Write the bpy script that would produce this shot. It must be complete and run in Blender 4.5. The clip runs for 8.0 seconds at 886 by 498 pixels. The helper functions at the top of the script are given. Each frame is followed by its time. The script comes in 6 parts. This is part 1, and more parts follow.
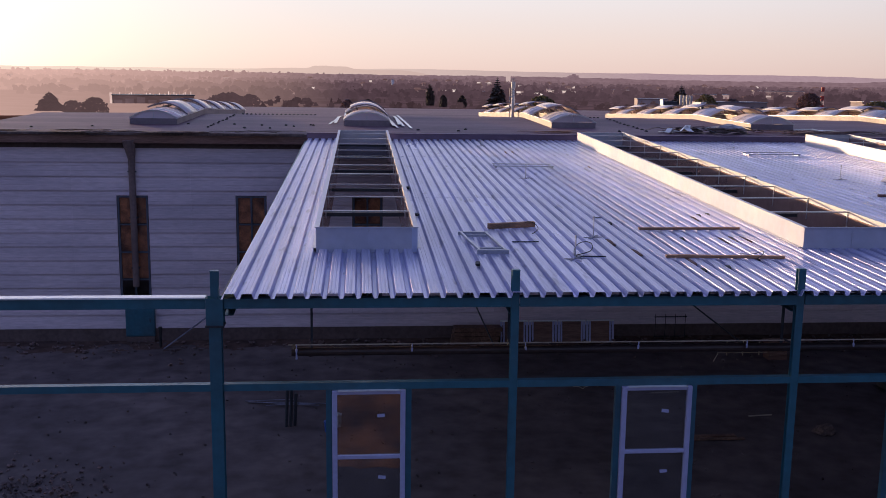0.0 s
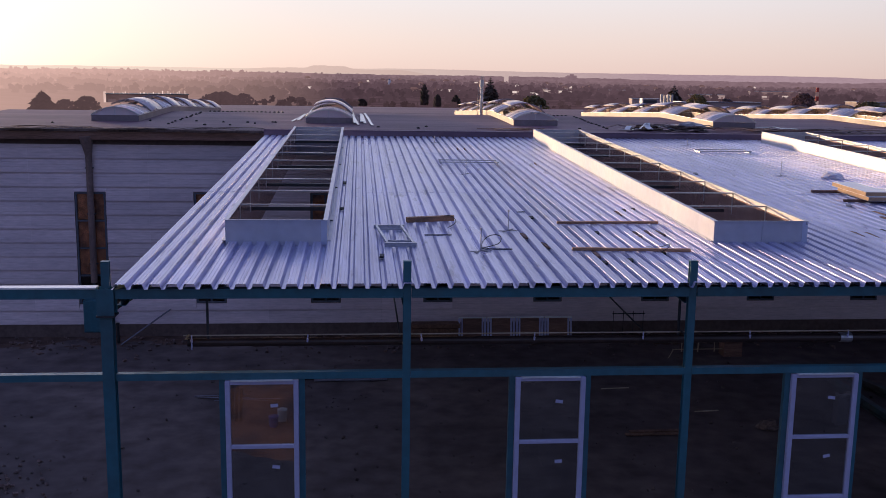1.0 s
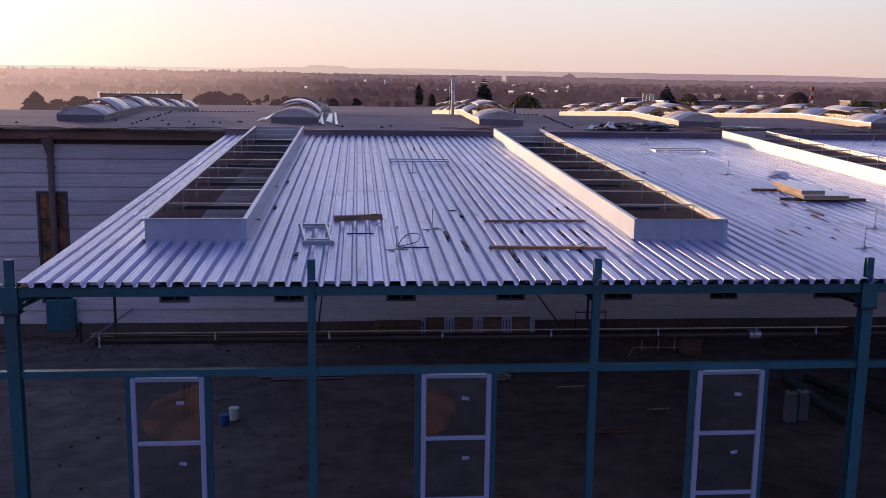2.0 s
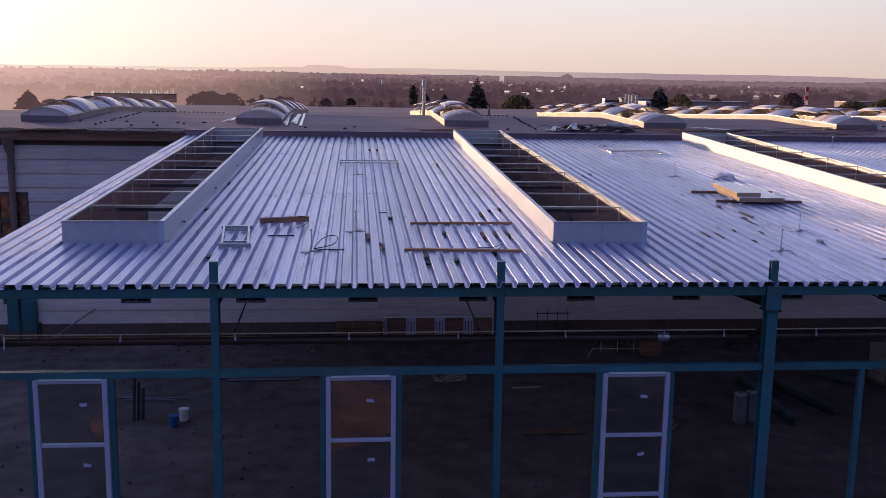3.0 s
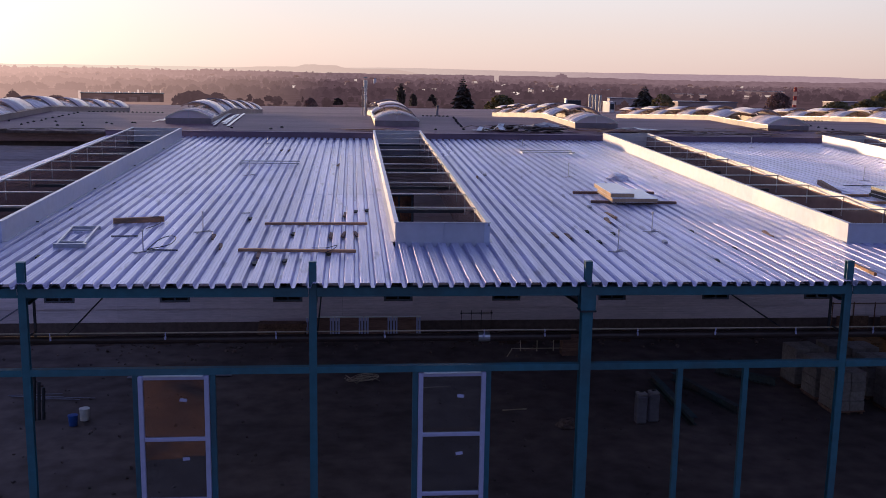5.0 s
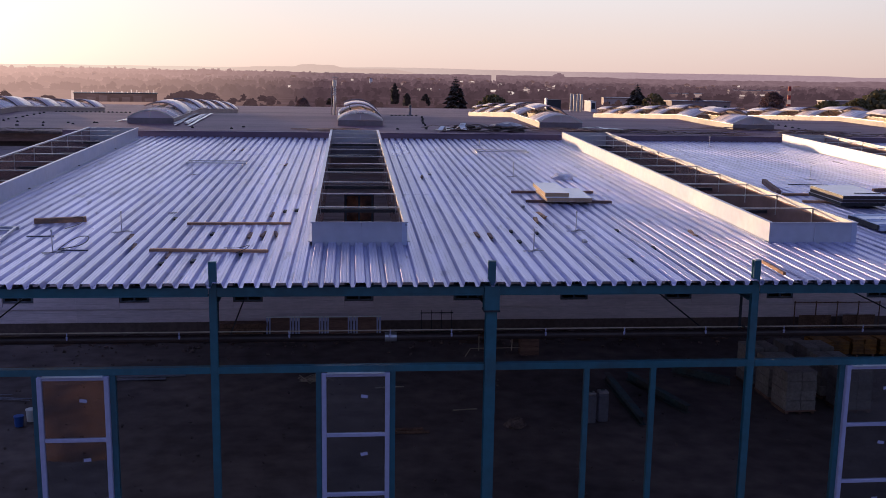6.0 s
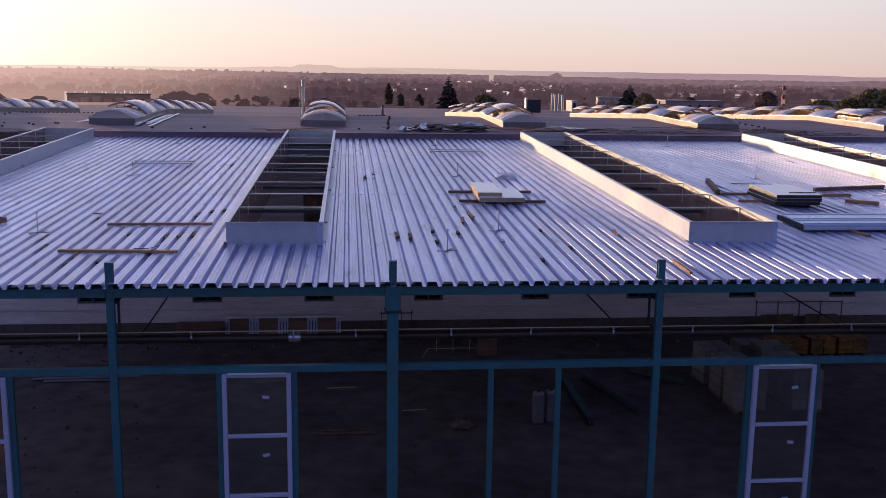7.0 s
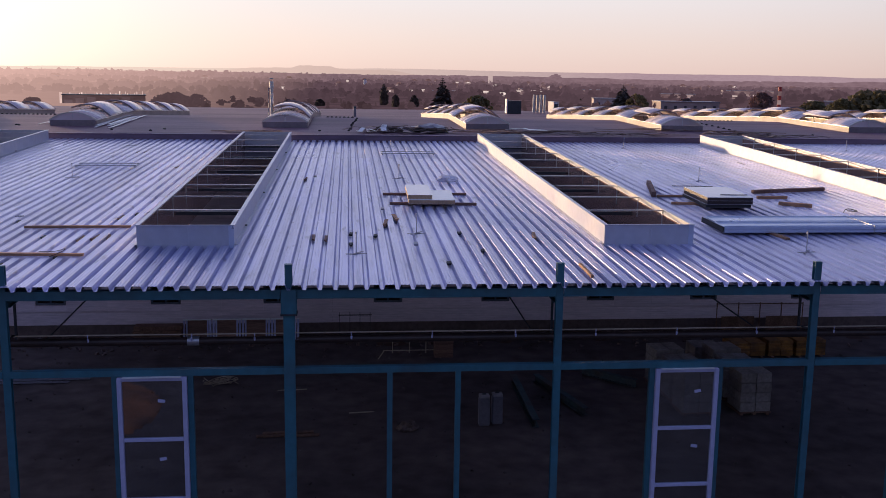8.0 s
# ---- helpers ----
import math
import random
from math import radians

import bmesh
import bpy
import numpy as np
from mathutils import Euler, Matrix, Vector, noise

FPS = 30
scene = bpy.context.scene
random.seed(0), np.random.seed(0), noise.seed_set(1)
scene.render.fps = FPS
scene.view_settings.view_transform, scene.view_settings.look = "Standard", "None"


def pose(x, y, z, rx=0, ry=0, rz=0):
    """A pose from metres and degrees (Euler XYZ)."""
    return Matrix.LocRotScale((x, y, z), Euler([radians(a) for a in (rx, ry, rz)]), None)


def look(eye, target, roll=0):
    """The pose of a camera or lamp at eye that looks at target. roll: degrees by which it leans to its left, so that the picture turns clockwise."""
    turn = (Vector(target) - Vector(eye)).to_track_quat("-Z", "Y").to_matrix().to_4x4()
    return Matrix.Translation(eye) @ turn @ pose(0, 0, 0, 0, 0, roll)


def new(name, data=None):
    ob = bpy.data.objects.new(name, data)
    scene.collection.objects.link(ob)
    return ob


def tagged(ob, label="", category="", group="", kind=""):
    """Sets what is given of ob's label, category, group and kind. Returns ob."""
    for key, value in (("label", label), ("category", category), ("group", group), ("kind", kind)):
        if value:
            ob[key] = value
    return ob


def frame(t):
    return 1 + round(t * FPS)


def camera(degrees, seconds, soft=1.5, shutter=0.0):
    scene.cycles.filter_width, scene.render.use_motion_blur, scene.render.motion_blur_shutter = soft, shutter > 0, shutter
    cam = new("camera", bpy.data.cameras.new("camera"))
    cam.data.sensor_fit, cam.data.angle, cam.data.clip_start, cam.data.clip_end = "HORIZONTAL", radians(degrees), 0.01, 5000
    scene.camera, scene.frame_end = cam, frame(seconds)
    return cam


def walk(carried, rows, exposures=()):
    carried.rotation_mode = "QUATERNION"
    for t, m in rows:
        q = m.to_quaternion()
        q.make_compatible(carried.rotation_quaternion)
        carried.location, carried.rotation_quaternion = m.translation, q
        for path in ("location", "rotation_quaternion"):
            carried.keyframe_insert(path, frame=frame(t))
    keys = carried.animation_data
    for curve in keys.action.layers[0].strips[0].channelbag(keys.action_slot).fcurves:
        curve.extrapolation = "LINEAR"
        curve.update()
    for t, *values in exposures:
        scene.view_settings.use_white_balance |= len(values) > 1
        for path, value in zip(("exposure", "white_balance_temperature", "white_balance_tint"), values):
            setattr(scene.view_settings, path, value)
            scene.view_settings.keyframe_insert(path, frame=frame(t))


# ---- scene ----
cam = camera(48.9, 8.0, soft=0.8)
PATH = [
    (0, (0.174, 0.403, 11.745), (0.351, 2.366, 11.400), 0.8),
    (0.5, (1.044, 0.244, 11.701), (1.224, 2.206, 11.355), 0.9),
    (1, (1.963, 0.097, 11.650), (2.143, 2.059, 11.305), 0.9),
    (2.3, (4.038, -0.235, 11.693), (4.222, 1.726, 11.347), 0.8),
    (2.5, (4.361, -0.271, 11.713), (4.546, 1.690, 11.367), 0.8),
    (3, (5.223, -0.386, 11.758), (5.409, 1.575, 11.412), 0.9),
    (3.5, (5.997, -0.483, 11.776), (6.186, 1.478, 11.430), 0.8),
    (4, (6.835, -0.593, 11.809), (7.026, 1.368, 11.464), 0.9),
    (4.2, (7.155, -0.642, 11.801), (7.347, 1.319, 11.457), 0.8),
    (5.3, (8.979, -0.817, 11.861), (9.174, 1.143, 11.514), 1.0),
    (5.5, (9.319, -0.822, 11.866), (9.516, 1.138, 11.519), 0.9),
    (6, (10.206, -0.889, 11.860), (10.404, 1.070, 11.513), 0.9),
    (6.5, (11.036, -0.933, 11.849), (11.235, 1.027, 11.503), 0.9),
    (7, (11.979, -0.984, 11.870), (12.180, 0.976, 11.523), 0.8),
    (7.5, (12.868, -1.054, 11.895), (13.069, 0.905, 11.549), 0.9),
    (8, (13.860, -1.125, 11.933), (14.061, 0.834, 11.588), 0.8),
]
EXPOSURE = 0.0
walk(cam, [(t, look(eye, target, roll)) for t, eye, target, roll in PATH], exposures=[(0.0, EXPOSURE)])

# ---- light: a low evening sun ahead and to the left, clear sky ----
SUN_AZ, SUN_EL = radians(35.2), radians(4.6)
TO_SUN = Vector((-math.sin(SUN_AZ) * math.cos(SUN_EL), math.cos(SUN_AZ) * math.cos(SUN_EL), math.sin(SUN_EL)))
SKY_PART = 0.055
world = bpy.data.worlds.new("evening_sky")
scene.world = world
world.use_nodes = True
wn = world.node_tree.nodes
sky = wn.new("ShaderNodeTexSky")
sky.sky_type = "NISHITA"
sky.sun_disc = False
sky.sun_elevation = SUN_EL
sky.sun_rotation = -SUN_AZ
sky.altitude = 200
sky.air_density, sky.dust_density, sky.ozone_density = 1.0, 1.5, 3.0
wl = world.node_tree.links
# dusty evening air: pink at the horizon, lilac and blue overhead, over the clear sky
wco = wn.new("ShaderNodeTexCoord")
wsep = wn.new("ShaderNodeSeparateXYZ")
wl.new(wco.outputs["Generated"], wsep.inputs[0])
ramp = wn.new("ShaderNodeValToRGB")
wl.new(wsep.outputs[2], ramp.inputs[0])
stops = ((0.0, (0.74, 0.54, 0.50)), (0.035, (0.76, 0.605, 0.58)), (0.085, (0.76, 0.69, 0.72)), (0.2, (0.58, 0.57, 0.73)), (0.38, (0.48, 0.49, 0.71)), (0.65, (0.265, 0.325, 0.595)), (1.0, (0.172, 0.23, 0.54)))
while len(ramp.color_ramp.elements) < len(stops):
    ramp.color_ramp.elements.new(0.5)
for el, (pos, col) in zip(ramp.color_ramp.elements, stops):
    el.position, el.color = pos, (*col, 1)
# away from the sun the low sky is dim and blue
ramp2 = wn.new("ShaderNodeValToRGB")
wl.new(wsep.outputs[2], ramp2.inputs[0])
stops2 = ((0.0, (0.066, 0.066, 0.115)), (0.15, (0.095, 0.1, 0.215)), (0.4, (0.118, 0.145, 0.37)), (0.7, (0.155, 0.206, 0.51)), (1.0, (0.172, 0.23, 0.54)))
while len(ramp2.color_ramp.elements) < len(stops2):
    ramp2.color_ramp.elements.new(0.5)
for el, (pos, col) in zip(ramp2.color_ramp.elements, stops2):
    el.position, el.color = pos, (*col, 1)
wdot = wn.new("ShaderNodeVectorMath")
wdot.operation = "DOT_PRODUCT"
wdot.inputs[1].default_value = (-0.45, 0.893, 0)
wl.new(wco.outputs["Generated"], wdot.inputs[0])
wside = wn.new("ShaderNodeMapRange")
wside.interpolation_type = "SMOOTHSTEP"
wside.inputs[1].default_value, wside.inputs[2].default_value = -0.35, 0.75
wl.new(wdot.outputs["Value"], wside.inputs[0])
wair = wn.new("ShaderNodeMix")
wair.data_type = "RGBA"
wl.new(wside.outputs[0], wair.inputs[0])
wl.new(ramp2.outputs[0], wair.inputs[6])
wl.new(ramp.outputs[0], wair.inputs[7])
wmix = wn.new("ShaderNodeMix")
wmix.data_type, wmix.blend_type = "RGBA", "ADD"
wmix.inputs[0].default_value = 1.0
wscale = wn.new("ShaderNodeVectorMath")
wscale.operation = "SCALE"
wscale.inputs["Scale"].default_value = SKY_PART
wsat = wn.new("ShaderNodeHueSaturation")
wsat.inputs["Saturation"].default_value = 0.6
wl.new(sky.outputs[0], wsat.inputs["Color"])
wl.new(wsat.outputs[0], wscale.inputs[0])
wl.new(wscale.outputs[0], wmix.inputs[6])
# the glow round the sun, above the haze of the horizon
wsun = wn.new("ShaderNodeVectorMath")
wsun.operation = "DOT_PRODUCT"
wsun.inputs[1].default_value = TO_SUN
wl.new(wco.outputs["Generated"], wsun.inputs[0])
wround = wn.new("ShaderNodeMapRange")
wround.inputs[1].default_value, wround.inputs[2].default_value = 0.72, 1.0
wround.inputs[3].default_value, wround.inputs[4].default_value = -0.14, 0.6
wl.new(wsun.outputs["Value"], wround.inputs[0])
whigh = wn.new("ShaderNodeMapRange")
whigh.inputs[1].default_value, whigh.inputs[2].default_value = 0.09, 0.18
wl.new(wsep.outputs[2], whigh.inputs[0])
wgain = wn.new("ShaderNodeMath")
wgain.operation = "MULTIPLY_ADD"
wgain.inputs[2].default_value = 1.0
wl.new(wround.outputs[0], wgain.inputs[0])
wl.new(whigh.outputs[0], wgain.inputs[1])
wlit = wn.new("ShaderNodeVectorMath")
wlit.operation = "SCALE"
wl.new(wair.outputs[2], wlit.inputs[0])
wl.new(wgain.outputs[0], wlit.inputs["Scale"])
wl.new(wlit.outputs[0], wmix.inputs[7])
wl.new(wmix.outputs[2], wn["Background"].inputs[0])
wn["Background"].inputs[1].default_value = 1.0
sun = new("sun", bpy.data.lights.new("sun", "SUN"))
sun.data.energy, sun.data.angle, sun.data.color = 4.8, radians(0.6), (1.0, 0.66, 0.37)
sun.matrix_world = look((0, 0, 60), Vector((0, 0, 60)) - TO_SUN)


# ---- materials ----
def mat(name, base, rough=0.6, metal=0.0, grain=8.0, vary=0.25, stain=0.6, stain_col=None, bump=0.1, bump_scale=40.0,
        per_piece=0.0, stretch=(1, 1, 1), spec=0.5):
    """A surface with fine grain, large stains and a fine relief, at real size."""
    m = bpy.data.materials.new(name)
    m.use_nodes = True
    n, l = m.node_tree.nodes, m.node_tree.links
    b = n["Principled BSDF"]
    b.inputs["Roughness"].default_value, b.inputs["Metallic"].default_value = rough, metal
    b.inputs["Specular IOR Level"].default_value = spec
    mp = n.new("ShaderNodeMapping")
    mp.inputs["Scale"].default_value = stretch
    geo = n.new("ShaderNodeNewGeometry")
    l.new(geo.outputs["Position"], mp.inputs[0])
    fine = n.new("ShaderNodeTexNoise")
    fine.inputs["Scale"].default_value, fine.inputs["Detail"].default_value = grain, 6
    big = n.new("ShaderNodeTexNoise")
    big.inputs["Scale"].default_value, big.inputs["Detail"].default_value = stain, 4
    l.new(mp.outputs[0], fine.inputs[0])
    l.new(mp.outputs[0], big.inputs[0])
    r1 = n.new("ShaderNodeMapRange")
    r1.inputs[1].default_value, r1.inputs[2].default_value = 0.3, 0.7
    r1.inputs[3].default_value, r1.inputs[4].default_value = 1 - vary, 1 + vary
    l.new(fine.outputs[0], r1.inputs[0])
    mix = n.new("ShaderNodeMix")
    mix.data_type = "RGBA"
    sc = stain_col or tuple(c * (1 - vary) for c in base)
    mix.inputs[6].default_value, mix.inputs[7].default_value = (*base, 1), (*sc, 1)
    r2 = n.new("ShaderNodeMapRange")
    r2.inputs[1].default_value, r2.inputs[2].default_value = 0.42, 0.68
    l.new(big.outputs[0], r2.inputs[0])
    l.new(r2.outputs[0], mix.inputs[0])
    hsv = n.new("ShaderNodeHueSaturation")
    l.new(mix.outputs[2], hsv.inputs["Color"])
    val = r1.outputs[0]
    if per_piece:
        oi = n.new("ShaderNodeObjectInfo")
        r3 = n.new("ShaderNodeMapRange")
        r3.inputs[3].default_value, r3.inputs[4].default_value = 1 - per_piece, 1 + per_piece
        l.new(oi.outputs["Random"], r3.inputs[0])
        mul = n.new("ShaderNodeMath")
        mul.operation = "MULTIPLY"
        l.new(val, mul.inputs[0])
        l.new(r3.outputs[0], mul.inputs[1])
        val = mul.outputs[0]
    l.new(val, hsv.inputs["Value"])
    l.new(hsv.outputs[0], b.inputs["Base Color"])
    rr = n.new("ShaderNodeMapRange")
    rr.inputs[3].default_value, rr.inputs[4].default_value = max(0.02, rough - 0.1), min(1, rough + 0.1)
    l.new(big.outputs[0], rr.inputs[0])
    l.new(rr.outputs[0], b.inputs["Roughness"])
    if bump:
        bn = n.new("ShaderNodeTexNoise")
        bn.inputs["Scale"].default_value, bn.inputs["Detail"].default_value = bump_scale, 4
        l.new(mp.outputs[0], bn.inputs[0])
        bu = n.new("ShaderNodeBump")
        bu.inputs["Strength"].default_value, bu.inputs["Distance"].default_value = bump, 0.02
        l.new(bn.outputs[0], bu.inputs["Height"])
        l.new(bu.outputs[0], b.inputs["Normal"])
    return m


# haze colour mixed into the far emission towards the sun
SUNWARD_HAZE = (0.95, 0.59, 0.5)


def glow(name, col, col2, strength, sunward, islands=False, haze_col=None, reach=0.82):
    """Plain far backdrop: evening haze painted as emission, brighter and warmer towards the sun."""
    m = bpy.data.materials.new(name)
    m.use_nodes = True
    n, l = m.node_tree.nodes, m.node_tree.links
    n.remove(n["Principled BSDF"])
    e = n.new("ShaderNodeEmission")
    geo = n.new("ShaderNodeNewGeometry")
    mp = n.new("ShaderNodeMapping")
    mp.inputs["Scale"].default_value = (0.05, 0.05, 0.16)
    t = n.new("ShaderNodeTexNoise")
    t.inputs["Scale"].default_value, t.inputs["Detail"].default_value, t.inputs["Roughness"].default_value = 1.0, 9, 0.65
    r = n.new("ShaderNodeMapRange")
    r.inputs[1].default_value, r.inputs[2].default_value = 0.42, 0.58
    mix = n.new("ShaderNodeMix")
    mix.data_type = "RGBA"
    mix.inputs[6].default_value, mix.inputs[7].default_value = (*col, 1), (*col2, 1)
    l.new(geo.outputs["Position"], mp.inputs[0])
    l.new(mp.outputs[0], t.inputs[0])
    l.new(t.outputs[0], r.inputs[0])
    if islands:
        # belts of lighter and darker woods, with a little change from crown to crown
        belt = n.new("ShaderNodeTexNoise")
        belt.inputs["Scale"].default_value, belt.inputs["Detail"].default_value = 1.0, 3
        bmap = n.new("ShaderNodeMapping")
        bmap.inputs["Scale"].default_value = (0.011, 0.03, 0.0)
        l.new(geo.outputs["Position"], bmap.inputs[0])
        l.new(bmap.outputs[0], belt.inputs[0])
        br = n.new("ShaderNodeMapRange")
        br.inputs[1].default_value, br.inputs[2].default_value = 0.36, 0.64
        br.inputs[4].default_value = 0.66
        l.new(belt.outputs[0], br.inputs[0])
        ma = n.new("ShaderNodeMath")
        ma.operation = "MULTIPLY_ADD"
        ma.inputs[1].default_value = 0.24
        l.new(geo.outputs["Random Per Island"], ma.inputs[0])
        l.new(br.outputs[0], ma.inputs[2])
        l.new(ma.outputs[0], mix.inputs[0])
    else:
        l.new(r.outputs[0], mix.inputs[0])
    # the sun's glow in the haze is painted in by bearing
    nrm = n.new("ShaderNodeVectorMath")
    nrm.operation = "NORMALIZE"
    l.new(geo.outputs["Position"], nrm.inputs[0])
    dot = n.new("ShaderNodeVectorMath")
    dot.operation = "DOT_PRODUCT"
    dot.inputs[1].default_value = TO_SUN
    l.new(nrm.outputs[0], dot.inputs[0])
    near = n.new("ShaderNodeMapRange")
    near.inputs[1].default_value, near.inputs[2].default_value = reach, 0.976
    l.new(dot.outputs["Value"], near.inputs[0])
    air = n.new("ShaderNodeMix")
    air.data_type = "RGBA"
    air.inputs[7].default_value = (*(haze_col or SUNWARD_HAZE), 1)
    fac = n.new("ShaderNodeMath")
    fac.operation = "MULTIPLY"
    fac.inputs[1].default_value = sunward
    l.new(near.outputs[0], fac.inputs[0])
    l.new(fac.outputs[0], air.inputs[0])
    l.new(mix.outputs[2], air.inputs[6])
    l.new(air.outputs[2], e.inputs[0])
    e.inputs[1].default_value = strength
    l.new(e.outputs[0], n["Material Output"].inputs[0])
    return m


GALV = mat("galvanised_deck", (0.495, 0.495, 0.695), 0.31, 0.4, 3.0, 0.14, 0.35, (0.395, 0.397, 0.59), 0.09, 22, 0.09, (1, 0.12, 1), spec=0.8)


def scuffed(m, col, scale, lo, hi):
    """Adds sparse dark dirt marks, drawn out along the ribs."""
    n, l = m.node_tree.nodes, m.node_tree.links
    b = n["Principled BSDF"]
    geo = n.new("ShaderNodeNewGeometry")
    mp = n.new("ShaderNodeMapping")
    mp.inputs["Scale"].default_value = scale
    t = n.new("ShaderNodeTexNoise")
    t.inputs["Scale"].default_value, t.inputs["Detail"].default_value = 1.0, 5
    r = n.new("ShaderNodeMapRange")
    r.inputs[1].default_value, r.inputs[2].default_value = lo, hi
    r.inputs[4].default_value = 0.6
    mix = n.new("ShaderNodeMix")
    mix.data_type = "RGBA"
    mix.inputs[7].default_value = (*col, 1)
    old = b.inputs["Base Color"].links[0].from_socket
    l.new(geo.outputs["Position"], mp.inputs[0])
    l.new(mp.outputs[0], t.inputs[0])
    l.new(t.outputs[0], r.inputs[0])
    l.new(r.outputs[0], mix.inputs[0])
    l.new(old, mix.inputs[6])
    l.new(mix.outputs[2], b.inputs["Base Color"])


scuffed(GALV, (0.12, 0.12, 0.23), (4.5, 0.9, 4.5), 0.62, 0.7)
scuffed(GALV, (0.2, 0.21, 0.36), (14.0, 0.35, 14.0), 0.56, 0.74)
CURB = mat("white_coated_sheet", (0.52, 0.535, 0.61), 0.36, 0.2, 5.0, 0.06, 0.8, (0.57, 0.565, 0.61), 0.03, 14, 0.04)
ZINC = mat("zinc_steel", (0.55, 0.56, 0.6), 0.4, 0.85, 20, 0.12, 2.0, None, 0.05, 60)
# dimmer copy of the teal, the shade under the roof put into it
SHADED_TEAL = mat("shaded_teal_steel", (0.045, 0.085, 0.1), 0.7, 0.0, 6.0, 0.25, 0.9, (0.08, 0.07, 0.065), 0.08, 40, 0.1)
TEAL = mat("teal_painted_steel", (0.035, 0.15, 0.2), 0.45, 0.0, 6.0, 0.12, 0.9, (0.045, 0.12, 0.155), 0.05, 50, 0.08)
DARKSTEEL = mat("dark_steel", (0.05, 0.055, 0.065), 0.5, 0.3, 10, 0.2, 1.0)
PVC = mat("lilac_grey_window_profile", (0.49, 0.5, 0.73), 0.35, 0.0, 12, 0.06, 2.0, None, 0.02, 60)
MEMBRANE = mat("bitumen_membrane", (0.19, 0.105, 0.134), 0.6, 0.0, 4.0, 0.26, 0.22, (0.135, 0.077, 0.1), 0.15, 25, 0.0, (0.22, 2.2, 1), spec=0.22)
# lighter copy of the membrane, the upstand's brightness painted into the colour
UPSTAND = mat("lightened_upstand_membrane", (0.27, 0.185, 0.235), 0.55, 0.0, 4.0, 0.2, 0.5, (0.2, 0.135, 0.175), 0.15, 25, 0.0, (0.22, 2.2, 1), spec=0.3)
FLASH = mat("grey_flashing", (0.22, 0.21, 0.255), 0.5, 0.3, 8, 0.12, 0.7)
TORN = mat("torn_felt", (0.15, 0.105, 0.095), 0.9, 0.0, 9, 0.35, 1.5, (0.24, 0.165, 0.145), 0.4, 30, 0.35)
# siding grey with the warm tint of flare and haze mixed in
SIDING = mat("grey_siding", (0.8, 0.67, 0.7), 0.5, 0.15, 6.0, 0.1, 0.5, (0.68, 0.575, 0.61), 0.04, 20, 0.05, (0.4, 1, 2.5))
PLINTH = mat("concrete_plinth", (0.15, 0.105, 0.095), 0.85, 0, 6, 0.2, 0.7, None, 0.2, 30)
EARTH = mat("bare_earth", (0.115, 0.09, 0.087), 0.95, 0, 1.2, 0.28, 0.16, (0.175, 0.135, 0.125), 0.5, 4, spec=0.1)
# haze over the far land is lightened into this base colour
GRASSLAND = mat("dry_grassland", (0.1, 0.068, 0.068), 0.95, 0, 0.05, 0.4, 0.006, (0.13, 0.09, 0.085), 0.0, spec=0.0)
OLDFRAME = mat("weathered_grey_frame", (0.13, 0.145, 0.185), 0.5, 0.1, 8, 0.2, 1.0)
PIPEBROWN = mat("brown_downpipe", (0.25, 0.175, 0.16), 0.5, 0.1, 8, 0.2, 1.0)
TIMBER = mat("sawn_timber", (0.48, 0.24, 0.125), 0.75, 0, 14, 0.25, 1.5, (0.24, 0.15, 0.09), 0.2, 60, 0.2, (0.25, 4, 4))
DARKWOOD = mat("weathered_timber", (0.25, 0.14, 0.105), 0.85, 0, 14, 0.3, 1.5, None, 0.3, 60, 0.2, (0.25, 4, 4))
WHITEPANEL = mat("white_panel", (0.87, 0.86, 0.84), 0.24, 0.0, 6, 0.04, 1.0, None, 0.02, 30)
LINING = mat("brown_primer", (0.58, 0.4, 0.37), 0.2, 0.65, 5, 0.08, 0.8, (0.44, 0.3, 0.285), 0.015, 12, spec=0.4)
FOAM = mat("panel_core", (0.5, 0.33, 0.2), 0.8, 0, 20, 0.15, 2.0)
BLACK = mat("black_rubber", (0.02, 0.02, 0.022), 0.6, 0, 20, 0.3, 3.0)
COPPERED = mat("rusty_steel", (0.22, 0.12, 0.08), 0.7, 0.3, 12, 0.35, 2.0)
# streaked colour paints bright highlights along the arched sheets
POLY = mat("translucent_polycarbonate", (0.95, 0.85, 0.85), 0.22, 0.0, 2.2, 0.3, 1.1, (0.58, 0.5, 0.53), 0.03, 12, 0.12, (0.3, 3.0, 0.3))
# white sheet with the sky's blue reflection mixed into its colour
PROFILE = mat("sky_blued_white_sheet", (0.6, 0.66, 0.8), 0.3, 0.45, 8, 0.05, 1.0, None, 0.02, 30)
# block colour, a dull grey-brown
BLOCKWORK = mat("dull_blockwork", (0.3, 0.265, 0.25), 0.85, 0.0, 9.0, 0.2, 1.2, (0.22, 0.19, 0.18), 0.2, 40, 0.14)
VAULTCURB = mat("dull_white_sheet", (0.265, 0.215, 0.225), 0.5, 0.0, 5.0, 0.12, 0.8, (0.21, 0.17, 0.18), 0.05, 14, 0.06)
ALU = mat("mill_aluminium", (0.72, 0.72, 0.74), 0.3, 0.9, 10, 0.08, 1.0)
WRAP = mat("wrapped_blocks", (0.36, 0.34, 0.36), 0.4, 0, 4, 0.2, 1.2, (0.24, 0.22, 0.24), 0.3, 8)
# the old windows' warm glow, painted as a board colour
PANE_GLOW = mat("painted_pane_glow", (0.62, 0.25, 0.12), 0.8, 0, 3, 0.45, 1.6, (0.2, 0.09, 0.06))
